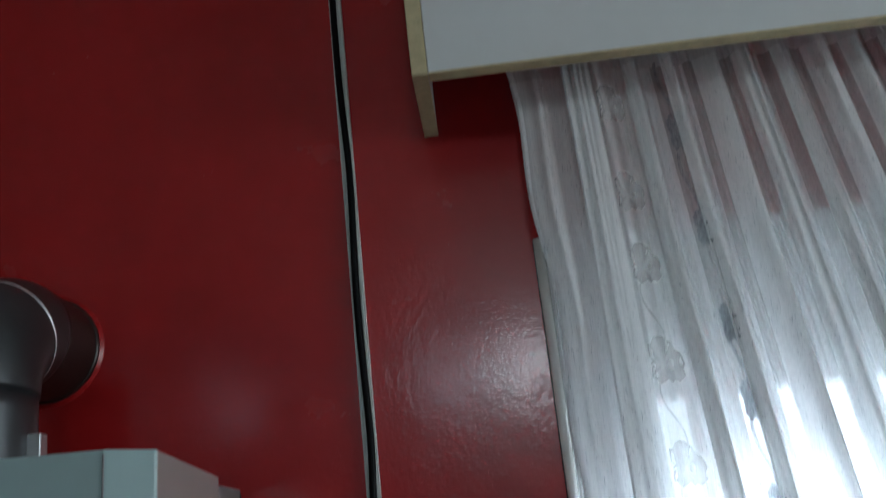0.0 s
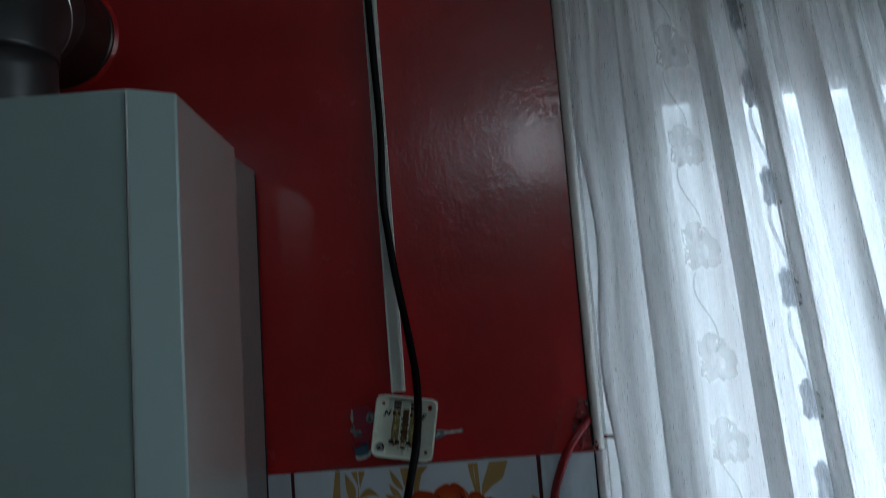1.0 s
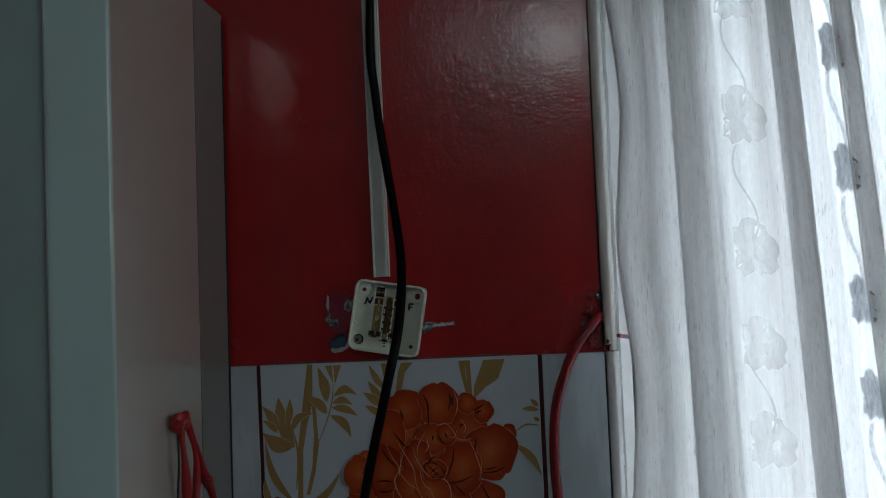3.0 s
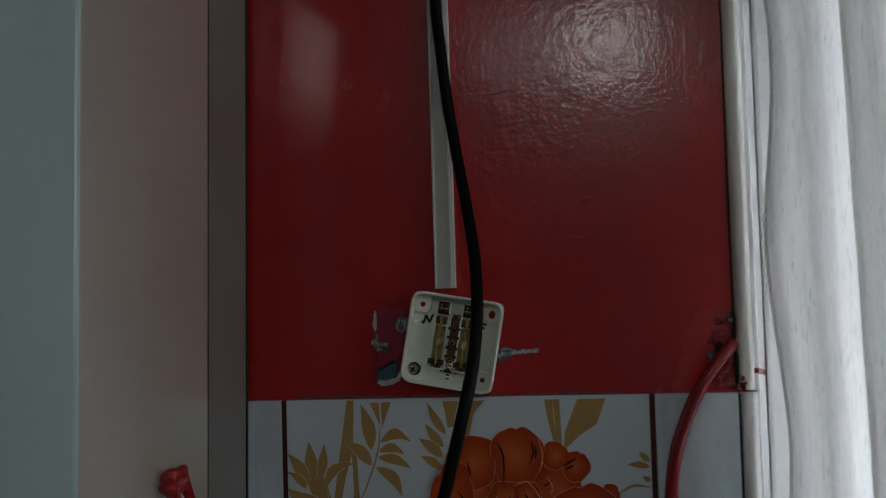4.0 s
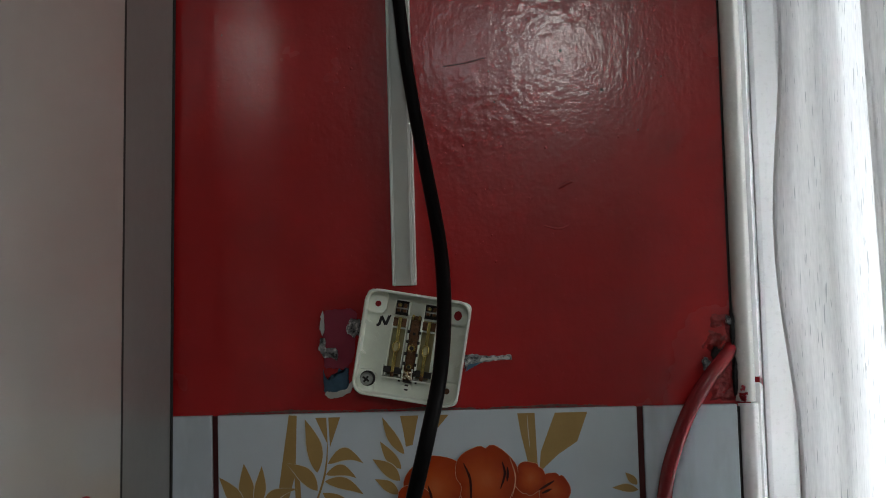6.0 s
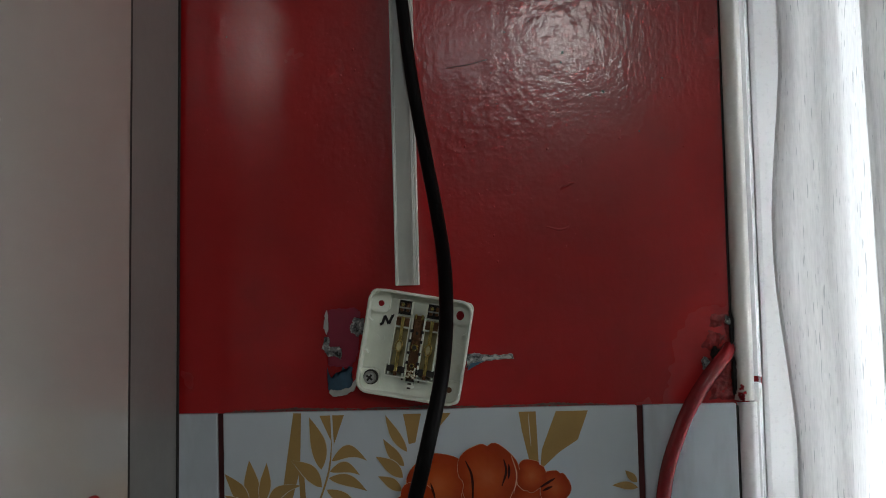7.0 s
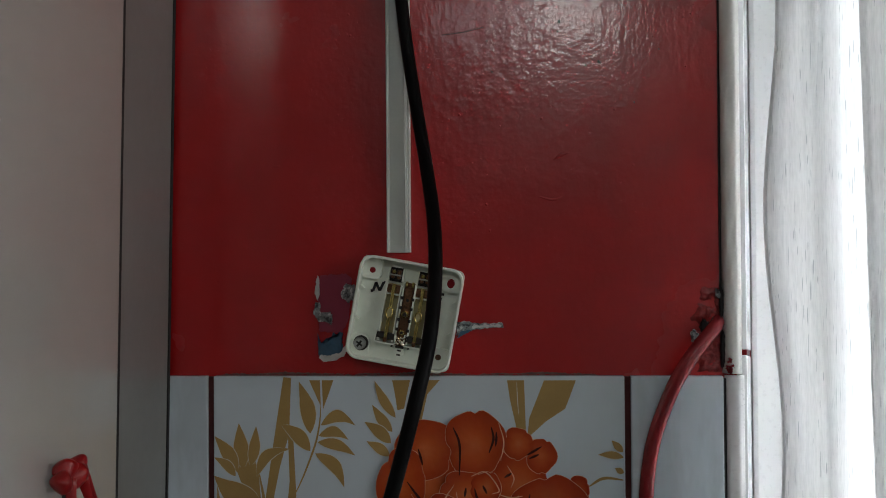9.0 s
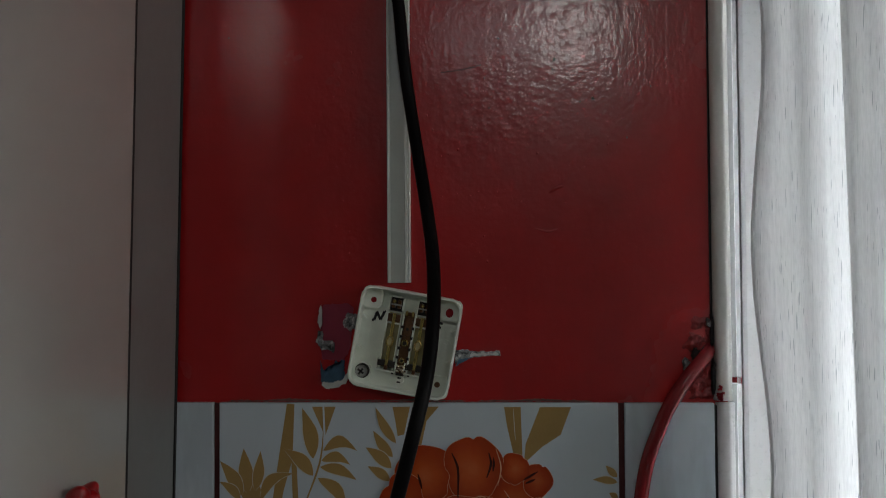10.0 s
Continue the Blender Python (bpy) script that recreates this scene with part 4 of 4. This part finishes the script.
        for z in (0.0090, 0.0030, -0.0042, -0.0100):
            part("strap_gap", box(sx * 0.0033 - 0.0008, sx * 0.0033 + 0.0008, -0.0110, -0.0060, z - 0.0009, z + 0.0009, 0.0001, 1), POCKET_SHADE, strap)
        part("strap_claw", box(sx * 0.0019 - 0.0007, sx * 0.0019 + 0.0007, -0.0115, -0.0085, 0.0160, 0.0192, 0.0004, 2), BRASS, strap)
    part("strap_tongue", box(-0.0024, 0.0024, -0.0098, -0.0085, 0.0035, 0.0160, 0.0005, 2), COPPER, strap)
    part("strap_notch", box(-0.0008, 0.0008, -0.0101, -0.0097, 0.0072, 0.0088), POCKET_SHADE, strap)
    for z, r in ((-0.0005, 0.0026), (-0.0115, 0.0019)):
        nut = part("strap_nut", add_cyl(bmesh.new(), (0, -0.0085, z), (0, -0.0122, z), r, 6, r * 0.9), BRASS, strap)
        part("nut_collar", add_cyl(bmesh.new(), (0, -0.0122, z), (0, -0.0130, z), r * 0.78, 18, r * 0.6), BRASS, strap)
        part("nut_hole", add_cyl(bmesh.new(), (0, -0.0130, z), (0, -0.0133, z), r * 0.48, 14), POCKET_SHADE, strap)
    rnd = random.Random(5)
    for x, z, r in ((-0.0014, -0.0152, 0.0011), (0.0013, -0.0150, 0.0012), (0.0002, -0.0172, 0.0014), (-0.0019, -0.0182, 0.0010), (0.0016, -0.0186, 0.0011)):
        bm = bmesh.new()
        bmesh.ops.create_uvsphere(bm, u_segments=12, v_segments=8, radius=r, matrix=Matrix.LocRotScale((x, -0.0098, z), Euler((0, rnd.uniform(-0.6, 0.6), 0)), (1.7, 1.2, 0.8)))
        part("strap_fold", bm, BRIGHT_METAL, strap, "bright folded metal", True)
    part("strap_gap", box(-0.0026, 0.0026, -0.0102, -0.0060, -0.0212, -0.0199, 0.0003, 1), POCKET_SHADE, strap)
    for x in (-0.0052, 0.0050):
        put("slot_shadow", box(x - 0.0006, x + 0.0006, -0.0046, -0.0041, -0.0216, -0.0200), POCKET_SHADE)
    end = put("strap_end", add_cyl(bmesh.new(), (0.0, -0.0041, -0.0240), (0.0, -0.0080, -0.0240), 0.0030, 16, 0.0027), BOX)
    for z in (-0.0228, -0.0254):
        part("strap_end_hole", box(-0.0011, 0.0011, -0.0083, -0.0079, z - 0.0005, z + 0.0005), POCKET_SHADE, end)

    def stroke(bm, p, q, w=0.0008):
        d = Vector((q[0] - p[0], q[1] - p[1]))
        u = Vector((-d.y, d.x)).normalized() * w
        prism(bm, [(p[0] + u.x, p[1] + u.y), (q[0] + u.x, q[1] + u.y), (q[0] - u.x, q[1] - u.y), (p[0] - u.x, p[1] - u.y)], -0.0040, -0.0044)

    # hand-written terminal letters N and F
    bm = bmesh.new()
    for p, q in (((-0.0236, 0.0096), (-0.0222, 0.0100)), ((-0.0222, 0.0098), (-0.0212, 0.0152)), ((-0.0214, 0.0154), (-0.0182, 0.0106)), ((-0.0182, 0.0106), (-0.0166, 0.0162)), ((-0.0166, 0.0162), (-0.0158, 0.0160))):
        stroke(bm, p, q)
    put("letter", bm, INK, "black handwritten letter N")
    bm = bmesh.new()
    for p, q in (((0.0172, 0.0090), (0.0172, 0.0150)), ((0.0172, 0.0150), (0.0208, 0.0150)), ((0.0172, 0.0122), (0.0200, 0.0122))):
        stroke(bm, p, q)
    put("letter", bm, INK, "black handwritten letter F")


socket_base()
for x0, x1, n in ((-0.122, -0.040, 1), (-0.039, 0.036, 2), (0.037, 0.110, 3)):
    bm = prism(bmesh.new(), torn([(x0, 1.5003), (x1, 1.5003), (x1 - 0.004, 1.5010), (x1 - 0.018, 1.5012), ((x0 + x1) / 2, 1.5022), (x0 + 0.022, 1.5011), (x0 + 0.006, 1.5013)], n), 0.0003, -0.0004, 0.98)
    tagged(part("grime", bm, GAP_SHADE), "dark strip of gap shadow and grime along the joint above the tiles", "grime", group="grime above the tiles")


# ---- outlet below ----
def outlet():
    o = thing("wall_outlet", "cream plastic surface-mounted wall outlet with ribbed sides", "outlet", at=(0.1365, 0, 1.3555))
    o.rotation_euler = (0, radians(-1.0), 0)
    w, h, d = 0.027, 0.056, 0.054
    part("outlet_body", box(-w, w, -d + 0.012, -0.005, -h, 0.0, 0.003, 3), OUTLET, o)
    cov = part("outlet_cover", box(-w - 0.0008, w + 0.0008, -d, -d + 0.0125, -h - 0.001, 0.0008, 0.004, 3), OUTLET, o)
    for k in range(5):
        part("grip_rib", box(-w - 0.0016, w + 0.0016, -d + 0.014 + 0.0058 * k, -d + 0.0170 + 0.0058 * k, -0.030, 0.0018, 0.0004, 1), OUTLET, cov)
    part("outlet_well", add_cyl(bmesh.new(), (0, -d - 0.0010, -0.030), (0, -d + 0.004, -0.030), 0.0205, 36), OUTLET, cov)
    part("outlet_recess", add_cyl(bmesh.new(), (0, -d - 0.0014, -0.030), (0, -d + 0.004, -0.030), 0.0190, 36), RECESS_SHADE, cov, "shaded recess of the outlet")
    ring = [(0.0200 * math.cos(a), -d - 0.0012, -0.030 + 0.0200 * math.sin(a)) for a in (6.2832 * k / 24 for k in range(25))]
    part("outlet_ring", tube(ring, 0.0014, 8, 2), OUTLET, cov, smooth=True)
    for x in (-0.0095, 0.0095):
        part("pin_hole", add_cyl(bmesh.new(), (x, -d - 0.0020, -0.030), (x, -d, -0.030), 0.0028, 14), POCKET_SHADE, cov)
    part("outlet_bridge", box(-0.0062, 0.0062, -d - 0.0028, -d, -0.0480, -0.0125, 0.0010, 2), OUTLET, cov)
    part("earth_clip", box(-0.003, 0.003, -d - 0.0030, -d, -0.0145, -0.0115, 0.0005), STEEL, cov)
    part("cable_gland", add_cyl(bmesh.new(), (0.0, -0.020, 0.0), (0.0, -0.020, 0.004), 0.0065, 20), OUTLET, o)


outlet()


# ---- red ribbon on the boiler ----
def ribbon(name, points, width, parent, label=""):
    path = smooth_path(points, 8)
    bm = bmesh.new()
    prev = None
    for i, p in enumerate(path):
        t = i / (len(path) - 1)
        d = (path[min(i + 1, len(path) - 1)] - path[max(i - 1, 0)]).normalized()
        side = d.cross(Vector((0.35, -1 + 0.3 * math.sin(5 * t), 0.1))).normalized() * width * 1.5 * (0.55 + 0.45 * math.sin(2.2 + 4.5 * t) ** 2)
        nrm = d.cross(side).normalized() * 0.0004
        row = [bm.verts.new(p + side + nrm), bm.verts.new(p + nrm * 3.2), bm.verts.new(p - side + nrm), bm.verts.new(p - side - nrm), bm.verts.new(p + nrm * 1.2), bm.verts.new(p + side - nrm)]
        if prev:
            for k in range(6):
                bm.faces.new((prev[k], prev[(k + 1) % 6], row[(k + 1) % 6], row[k]))
        else:
            bm.faces.new(row)
        prev = row
    bm.faces.new(prev)
    return part(name, bm, RIBBON, parent, label, True)


def bow():
    b = thing("red_ribbon", "red satin ribbon knotted on the boiler's side", "ribbon", at=(BX + 0.004, -0.172, 1.478))
    bm = bmesh.new()
    for c, r in (((0.001, 0, 0), 0.0055), ((0.004, 0.004, -0.003), 0.005), ((0.001, -0.004, -0.004), 0.0048), ((0.003, 0.008, 0.0005), 0.0040)):
        bmesh.ops.create_icosphere(bm, subdivisions=3, radius=r, matrix=Matrix.Translation(c))
    for v in bm.verts:
        v.co += 0.0022 * noise.noise_vector(v.co * 130)
    part("knot", bm, RIBBON, b, smooth=True)
    ribbon("loop", [(0.004, -0.003, -0.003), (0.006, -0.002, -0.03), (0.006, 0.000, -0.06), (0.005, -0.001, -0.092)], 0.0024, b)
    ribbon("loop", [(0.006, 0.006, -0.004), (0.009, 0.014, -0.030), (0.008, 0.013, -0.060), (0.006, 0.003, -0.092)], 0.0020, b)
    ribbon("tail", [(0.005, 0.006, 0.0), (0.007, 0.022, -0.026), (0.006, 0.040, -0.050), (0.006, 0.056, -0.066), (0.005, 0.074, -0.100)], 0.0026, b)
    part("string", tube([(0.002, -0.004, -0.004), (0.003, -0.006, -0.03), (0.002, -0.009, -0.06), (0.003, -0.008, -0.085)], 0.0008, 8, 6), GAP, b, "thin dark string")
    for name, c, r in (("lower_knot", (0.005, -0.004, -0.093), 0.0060), ("tail_knot", (0.007, 0.044, -0.053), 0.0036)):
        bm = bmesh.new()
        bmesh.ops.create_icosphere(bm, subdivisions=3, radius=r, matrix=Matrix.Translation(c))
        for v in bm.verts:
            v.co += 0.002 * noise.noise_vector(v.co * 140)
        part(name, bm, RIBBON, b, smooth=True)
    ribbon("lower_tail", [(0.004, 0.000, -0.094), (0.007, 0.006, -0.105), (0.006, 0.012, -0.125), (0.004, 0.010, -0.150)], 0.0045, b)


bow()


# ---- tiles on the wall ----
FACE = -0.0045


def tile(x0, x1, z0, z1, material):
    return part("tile", box(x0, x1, FACE, 0.0005, z0, z1, 0.0007, 2), material, WALL)


TILE_H = 0.345
for row in range(3):
    z1 = TOP - row * (TILE_H + 0.004)
    for k, (x0, x1) in enumerate(((-0.633, -0.383), (-0.379, -0.1287), (-0.125, 0.125), (0.1287, 0.1836))):
        if row == 0 and k == 2:
            continue
        tile(x0, x1, z1 - TILE_H, z1, TILE)
for x in (-0.381, -0.12685, 0.12685):
    part("grout", box(x - 0.0022, x + 0.0022, -0.0018, 0.0004, SILL - 0.5, TOP - 0.0005), GROUT, WALL, "dark red grout")
DECOR = tile(-0.125, 0.125, TOP - TILE_H, TOP, TILE_PLAIN)
DECOR["label"] = "white glazed tile printed with orange flowers and ochre leaves"


def mm(x, d):
    """Tile print coordinates: millimetres right of the middle and down from the top."""
    return Vector((x / 1000, 0, TOP - d / 1000))


def close(u, v):
    """First reading of the print, for its upper part."""
    return (u - 5) / 5.86 - 125, (v - 62 - (u - 5) * 0.004) / 5.86


def reading(u, v):
    """Second reading of the print, for its lower half."""
    return ((u - 95) * 0.9985 - (v - 86) * 0.0547) / 3.513 - 125, ((u - 95) * 0.0547 + (v - 86) * 0.9985) / 3.513


def flat_shape(bm, pts, level):
    y = FACE - 0.00005 * level
    vs = [bm.verts.new((p.x, y, p.z)) for p in (mm(*q) for q in pts)]
    bm.faces.new(vs)


def leaf(bm, base, tip, width, bend=0.0, level=1, edge=None):
    """A pointed leaf from base to tip, given in millimetres, with a pale outline under it."""
    if edge is not None:
        leaf(edge, base, tip, width + 0.9, bend, level - 0.1)
    b, t = Vector(base), Vector(tip)
    d = t - b
    n = Vector((-d.y, d.x)).normalized()
    left, right = [], []
    for k in range(1, 12):
        s = k / 12
        w = width / 2 * math.sin(math.pi * s ** 0.8) * (1.0 if s < 0.6 else 0.95)
        c = b + d * s + n * bend * math.sin(math.pi * s)
        left.append(c + n * w), right.append(c - n * w)
    flat_shape(bm, [b, *left, t, *reversed(right)], level)


def line(bm, pts, width, level):
    path = smooth_path([(x, d, 0) for x, d in pts], 8)
    a, b = [], []
    for i, p in enumerate(path):
        d = (path[min(i + 1, len(path) - 1)] - path[max(i - 1, 0)]).normalized()
        w = width / 2 * (0.35 + 0.65 * math.sin(math.pi * i / (len(path) - 1)))
        a.append((p.x - d.y * w, p.y + d.x * w)), b.append((p.x + d.y * w, p.y - d.x * w))
    y = FACE - 0.00005 * level
    rows = [[bm.verts.new((mm(*q).x, y, mm(*q).z)) for q in pair] for pair in zip(a, b)]
    for r, s in zip(rows, rows[1:]):
        bm.faces.new((r[0], r[1], s[1], s[0]))


def leaf_print():
    bm, edge = bmesh.new(), bmesh.new()
    E = lambda *uv: [close(u, v) for u, v in uv]
    fan = (((112, 395), (97, 230), 54, 0), ((140, 385), (160, 240), 40, 4), ((92, 405), (8, 276), 50, 8), ((85, 420), (6, 352), 34, 10), ((168, 498), (6, 418), 84, -24), ((160, 420), (286, 322), 40, -34))
    palm = (((356, 268), (315, 82), 54, 10), ((393, 238), (519, 240), 44, -34), ((386, 275), (493, 290), 38, -22), ((382, 298), (517, 346), 40, -14), ((373, 338), (477, 460), 46, -24), ((356, 330), (246, 232), 50, 12))
    middle = (((662, 212), (587, 80), 34, -6), ((650, 262), (578, 165), 36, -4), ((645, 302), (550, 226), 44, 6), ((640, 348), (557, 295), 36, 4))
    sprig = (((1462, 334), (1422, 292), 24, 0), ((1464, 352), (1375, 343), 26, 4), ((1464, 407), (1433, 390), 20, 0))
    for n, (base, tip, w, bend) in enumerate(fan + palm + middle + sprig):
        leaf(bm, close(*base), close(*tip), w / 5.86, bend / 5.86, 2 + 0.4 * n, edge)
    flat_shape(bm, E((78, 372), (112, 350), (148, 344), (168, 400), (176, 499), (148, 499), (104, 440)), 1.4)
    flat_shape(bm, E((352, 78), (391, 78), (394, 172)), 1)
    flat_shape(bm, E((398, 78), (440, 78), (402, 182)), 1)
    flat_shape(bm, E((650, 79), (714, 79), (692, 180), (668, 186), (660, 130)), 1)
    flat_shape(bm, E((758, 79), (820, 79), (775, 130), (754, 226), (724, 226), (738, 130)), 1)
    flat_shape(bm, E((1058, 81), (1118, 81), (1123, 256), (1090, 250), (1068, 150)), 1.2)
    flat_shape(bm, E((1188, 82), (1300, 82), (1262, 182), (1195, 225), (1128, 286), (1135, 215)), 1)
    line(edge, E((1092, 88), (1094, 140), (1098, 200)), 0.5, 3)
    line(bm, E((394, 170), (388, 240), (372, 310), (330, 420), (292, 499)), 1.2, 3)
    line(bm, E((1340, 456), (1395, 426), (1462, 432)), 1.8, 2)
    R = lambda *uv: [reading(u, v) for u, v in uv]
    flat_shape(bm, R((247, 80), (264, 80), (266, 200), (250, 270), (238, 350), (240, 520), (224, 520), (221, 350), (231, 240)), 1)
    flat_shape(bm, R((262, 190), (276, 215), (288, 330), (278, 420), (262, 490), (250, 490), (268, 400), (272, 300)), 1.5)
    for n, (base, tip, w, bend) in enumerate((((214, 520), (116, 318), 26, -24), ((226, 540), (358, 412), 26, 22),
                                              ((232, 560), (338, 548), 22, 14), ((140, 530), (116, 440), 22, -6), ((300, 672), (376, 642), 20, 8), ((840, 650), (856, 548), 26, -4), ((868, 680), (820, 626), 18, 0), ((905, 315), (990, 415), 26, -12), ((975, 690), (930, 640), 22, 4))):
        leaf(bm, reading(*base), reading(*tip), 0.92 * w / 3.513, bend / 3.513, 11 + 0.2 * n, edge)
    line(bm, R((206, 290), (222, 370), (218, 475)), 2.0, 2)
    part("leaf_outlines", edge, LEAF_LINE, DECOR, "pale printed leaf outlines")
    part("leaf_print", bm, OCHRE, DECOR, "ochre printed leaves")


PETAL_STEP = 0.00008
BLOOM = []                 # petals laid so far: middle, half width, half height, y


def petal(bm, rim, c, rx, rz, seed, outlined):
    """A scalloped petal in low relief, lapping over those laid before it."""
    rnd = random.Random(seed)
    p1, p2 = rnd.uniform(0, 6.28), rnd.uniform(0, 6.28)
    y = FACE - 0.0008 - PETAL_STEP * len(BLOOM)
    BLOOM.append((c, rx, rz, y))
    pts = []
    n = 44
    for k in range(n):
        a = 2 * math.pi * k / n
        r = 1 + 0.045 * math.sin(3 * a + p1) + 0.035 * math.sin(5 * a + p2) - 0.12 * max(0, math.cos(3.5 * a + p2)) ** 10
        pts.append((max(-124.8, min(124.8, c[0] + rx * r * math.cos(a))), c[1] + rz * r * math.sin(a)))
    mid = mm(*c)
    uv = bm.loops.layers.uv.verify()

    def ring(bm, grow, lift, scale=1.0):
        out = []
        for q in pts:
            p = mid + (mm(*q) - mid) * scale
            d = (p - mid).normalized() * grow
            out.append(bm.verts.new((max(-0.1249, p.x + d.x), y - lift, p.z + d.z)))
        return out

    steps = [(1.0, ring(bm, 0.0, -0.00002)), (0.97, ring(bm, -0.0004, 0.00005)), (0.92, ring(bm, -0.0009, 0.00007)), (0.7, ring(bm, 0, 0.00007, 0.72)), (0.4, ring(bm, 0, 0.00007, 0.4)), (0.1, ring(bm, 0, 0.00007, 0.1))]
    for (ra, a), (rb, b) in zip(steps, steps[1:]):
        for k in range(n):
            j = (k + 1) % n
            f = bm.faces.new((a[k], a[j], b[j], b[k]))
            f.smooth = True
            for loop, r in zip(f.loops, (ra, ra, rb, rb)):
                loop[uv].uv = (r, 0.5)
    f = bm.faces.new(steps[-1][1])
    for loop in f.loops:
        loop[uv].uv = (0.1, 0.5)
    if outlined:
        rim.faces.new(ring(rim, 0.00028, -0.00004))


def laid(bm, pts, width):
    """A printed line on the topmost petal under it."""
    y = FACE - 0.0008
    for p in pts:
        for c, rx, rz, py in BLOOM:
            if ((p[0] - c[0]) / rx) ** 2 + ((p[1] - c[1]) / rz) ** 2 < 1.05:
                y = min(y, py)
    line(bm, pts, width, (FACE - y + 0.00010) / 0.00005)


def flower_print():
    bm, rim, dark, pale = bmesh.new(), bmesh.new(), bmesh.new(), bmesh.new()
    k = 1 / 3.513
    outer = [(640, 420, 150, 215), (560, 290, 80, 100), (760, 280, 66, 84), (475, 500, 90, 118), (730, 560, 92, 100), (560, 215, 62, 64), (885, 285, 26, 33), (805, 215, 32, 37), (755, 192, 32, 34), (665, 197, 63, 73), (830, 340, 84, 88), (735, 702, 30, 22), (815, 512, 67, 86), (755, 630, 66, 64), (600, 640, 105, 80), (450, 612, 36, 54), (385, 556, 52, 64), (440, 362, 22, 18), (420, 422, 52, 60)]
    inner = [(515, 300, 52, 88), (500, 412, 68, 84), (545, 525, 84, 80), (625, 562, 86, 72), (700, 500, 78, 72), (735, 392, 72, 86), (650, 302, 56, 48), (692, 288, 33, 34), (600, 372, 48, 68), (588, 462, 62, 68), (650, 474, 56, 58), (655, 402, 40, 36)]
    for i, (u, v, rx, rz) in enumerate(outer + inner):
        petal(bm, rim, reading(u, v), rx * k, rz * k, i, i >= 4)
    # flowers cut by the tile's edges
    for i, (u, v, rx, rz) in enumerate(((210, 640, 84, 88), (300, 690, 40, 42), (262, 612, 50, 60), (166, 556, 43, 56), (172, 655, 55, 56), (968, 540, 32, 44))):
        petal(bm, rim, reading(u, v), rx * k, rz * k, 40 + i, False)
    for pts in (((617, 165), (632, 200), (635, 265)), ((697, 160), (703, 185), (695, 215)), ((708, 170), (709, 185), (708, 200)), ((545, 215), (551, 232), (556, 248)), ((525, 285), (550, 315), (572, 335)), ((490, 340), (510, 370), (538, 395)), ((475, 440), (500, 438), (528, 440)), ((480, 470), (505, 472), (530, 465)),
                ((555, 520), (552, 560), (575, 610)), ((530, 510), (520, 545), (508, 580)), ((590, 560), (605, 595), (625, 620)), ((655, 358), (643, 368), (632, 382)), ((715, 330), (712, 370), (695, 420)), ((690, 440), (730, 435), (775, 415)), ((720, 445), (740, 465), (755, 478)), ((800, 440), (820, 475), (835, 500)),
                ((785, 295), (782, 320), (778, 345)), ((805, 405), (845, 400), (875, 385)), ((812, 395), (832, 392), (850, 386)), ((775, 215), (790, 205), (805, 195)), ((780, 222), (800, 212)), ((650, 290), (649, 300), (648, 310)), ((668, 290), (675, 310), (690, 320)), ((685, 283), (695, 300)), ((750, 600), (765, 625), (775, 645)),
                ((360, 570), (390, 555), (415, 545)), ((558, 650), (562, 665), (565, 682)), ((630, 480), (650, 510), (665, 530)), ((730, 265), (745, 255)), ((148, 560), (160, 585), (162, 610)), ((185, 590), (192, 615)), ((225, 600), (210, 620), (200, 640)), ((160, 640), (180, 660), (200, 690)), ((195, 650), (225, 655), (240, 668)), ((170, 680), (186, 700))):
        laid(dark, [reading(*p) for p in pts], 1.5)
    # seed head: a dark ring with a net of strokes
    loop = [(655 + 31 * math.cos(a) - 6 * math.sin(a), 402 + 20 * math.sin(a) + 14 * math.cos(a)) for a in (2 * math.pi * j / 12 for j in range(13))]
    for j in range(0, 12, 2):
        laid(dark, [reading(*p) for p in loop[j:j + 3]], 1.2)
    for pts in (((632, 385), (652, 402), (676, 422)), ((642, 412), (655, 398), (668, 392)), ((652, 420), (668, 404)), ((180, 625), (190, 640)), ((172, 632), (200, 634))):
        laid(dark, [reading(*p) for p in pts], 1.1)
    for pts in (((500, 320), (520, 360), (545, 400), (530, 440), (560, 500), (590, 520)), ((535, 310), (560, 350), (590, 400), (600, 450), (630, 510), (640, 540)), ((540, 400), (570, 440), (610, 470), (625, 530), (680, 550)), ((585, 330), (600, 370), (640, 420), (690, 430), (708, 470), (710, 520)), ((625, 285), (605, 320), (600, 350)),
                ((640, 450), (660, 500), (690, 530)), ((660, 265), (690, 255), (720, 290), (705, 300)), ((720, 230), (725, 190), (712, 150)), ((760, 300), (780, 340), (800, 400), (795, 430)), ((545, 510), (535, 550), (530, 600)), ((640, 570), (690, 600), (700, 620)), ((470, 580), (485, 625)), ((690, 640), (695, 690)), ((720, 300), (745, 305), (770, 300)),
                ((560, 340), (550, 380), (545, 420)), ((610, 400), (620, 440), (650, 470)), ((735, 240), (750, 265), (745, 285)), ((625, 345), (635, 330), (630, 300)), ((820, 600), (850, 570), (860, 545))):
        laid(pale, [reading(*p) for p in pts], 0.75)
    part("flower_print", bm, ORANGE, DECOR, "orange printed flower with many petals in low relief")
    part("petal_rims", rim, CREAM_LINE, DECOR, "pale printed petal outlines")
    part("petal_veins", dark, BROWN_LINE, DECOR, "dark brown printed petal veins")
    part("petal_lines", pale, CREAM_LINE, DECOR, "pale printed petal lines")


leaf_print()
flower_print()
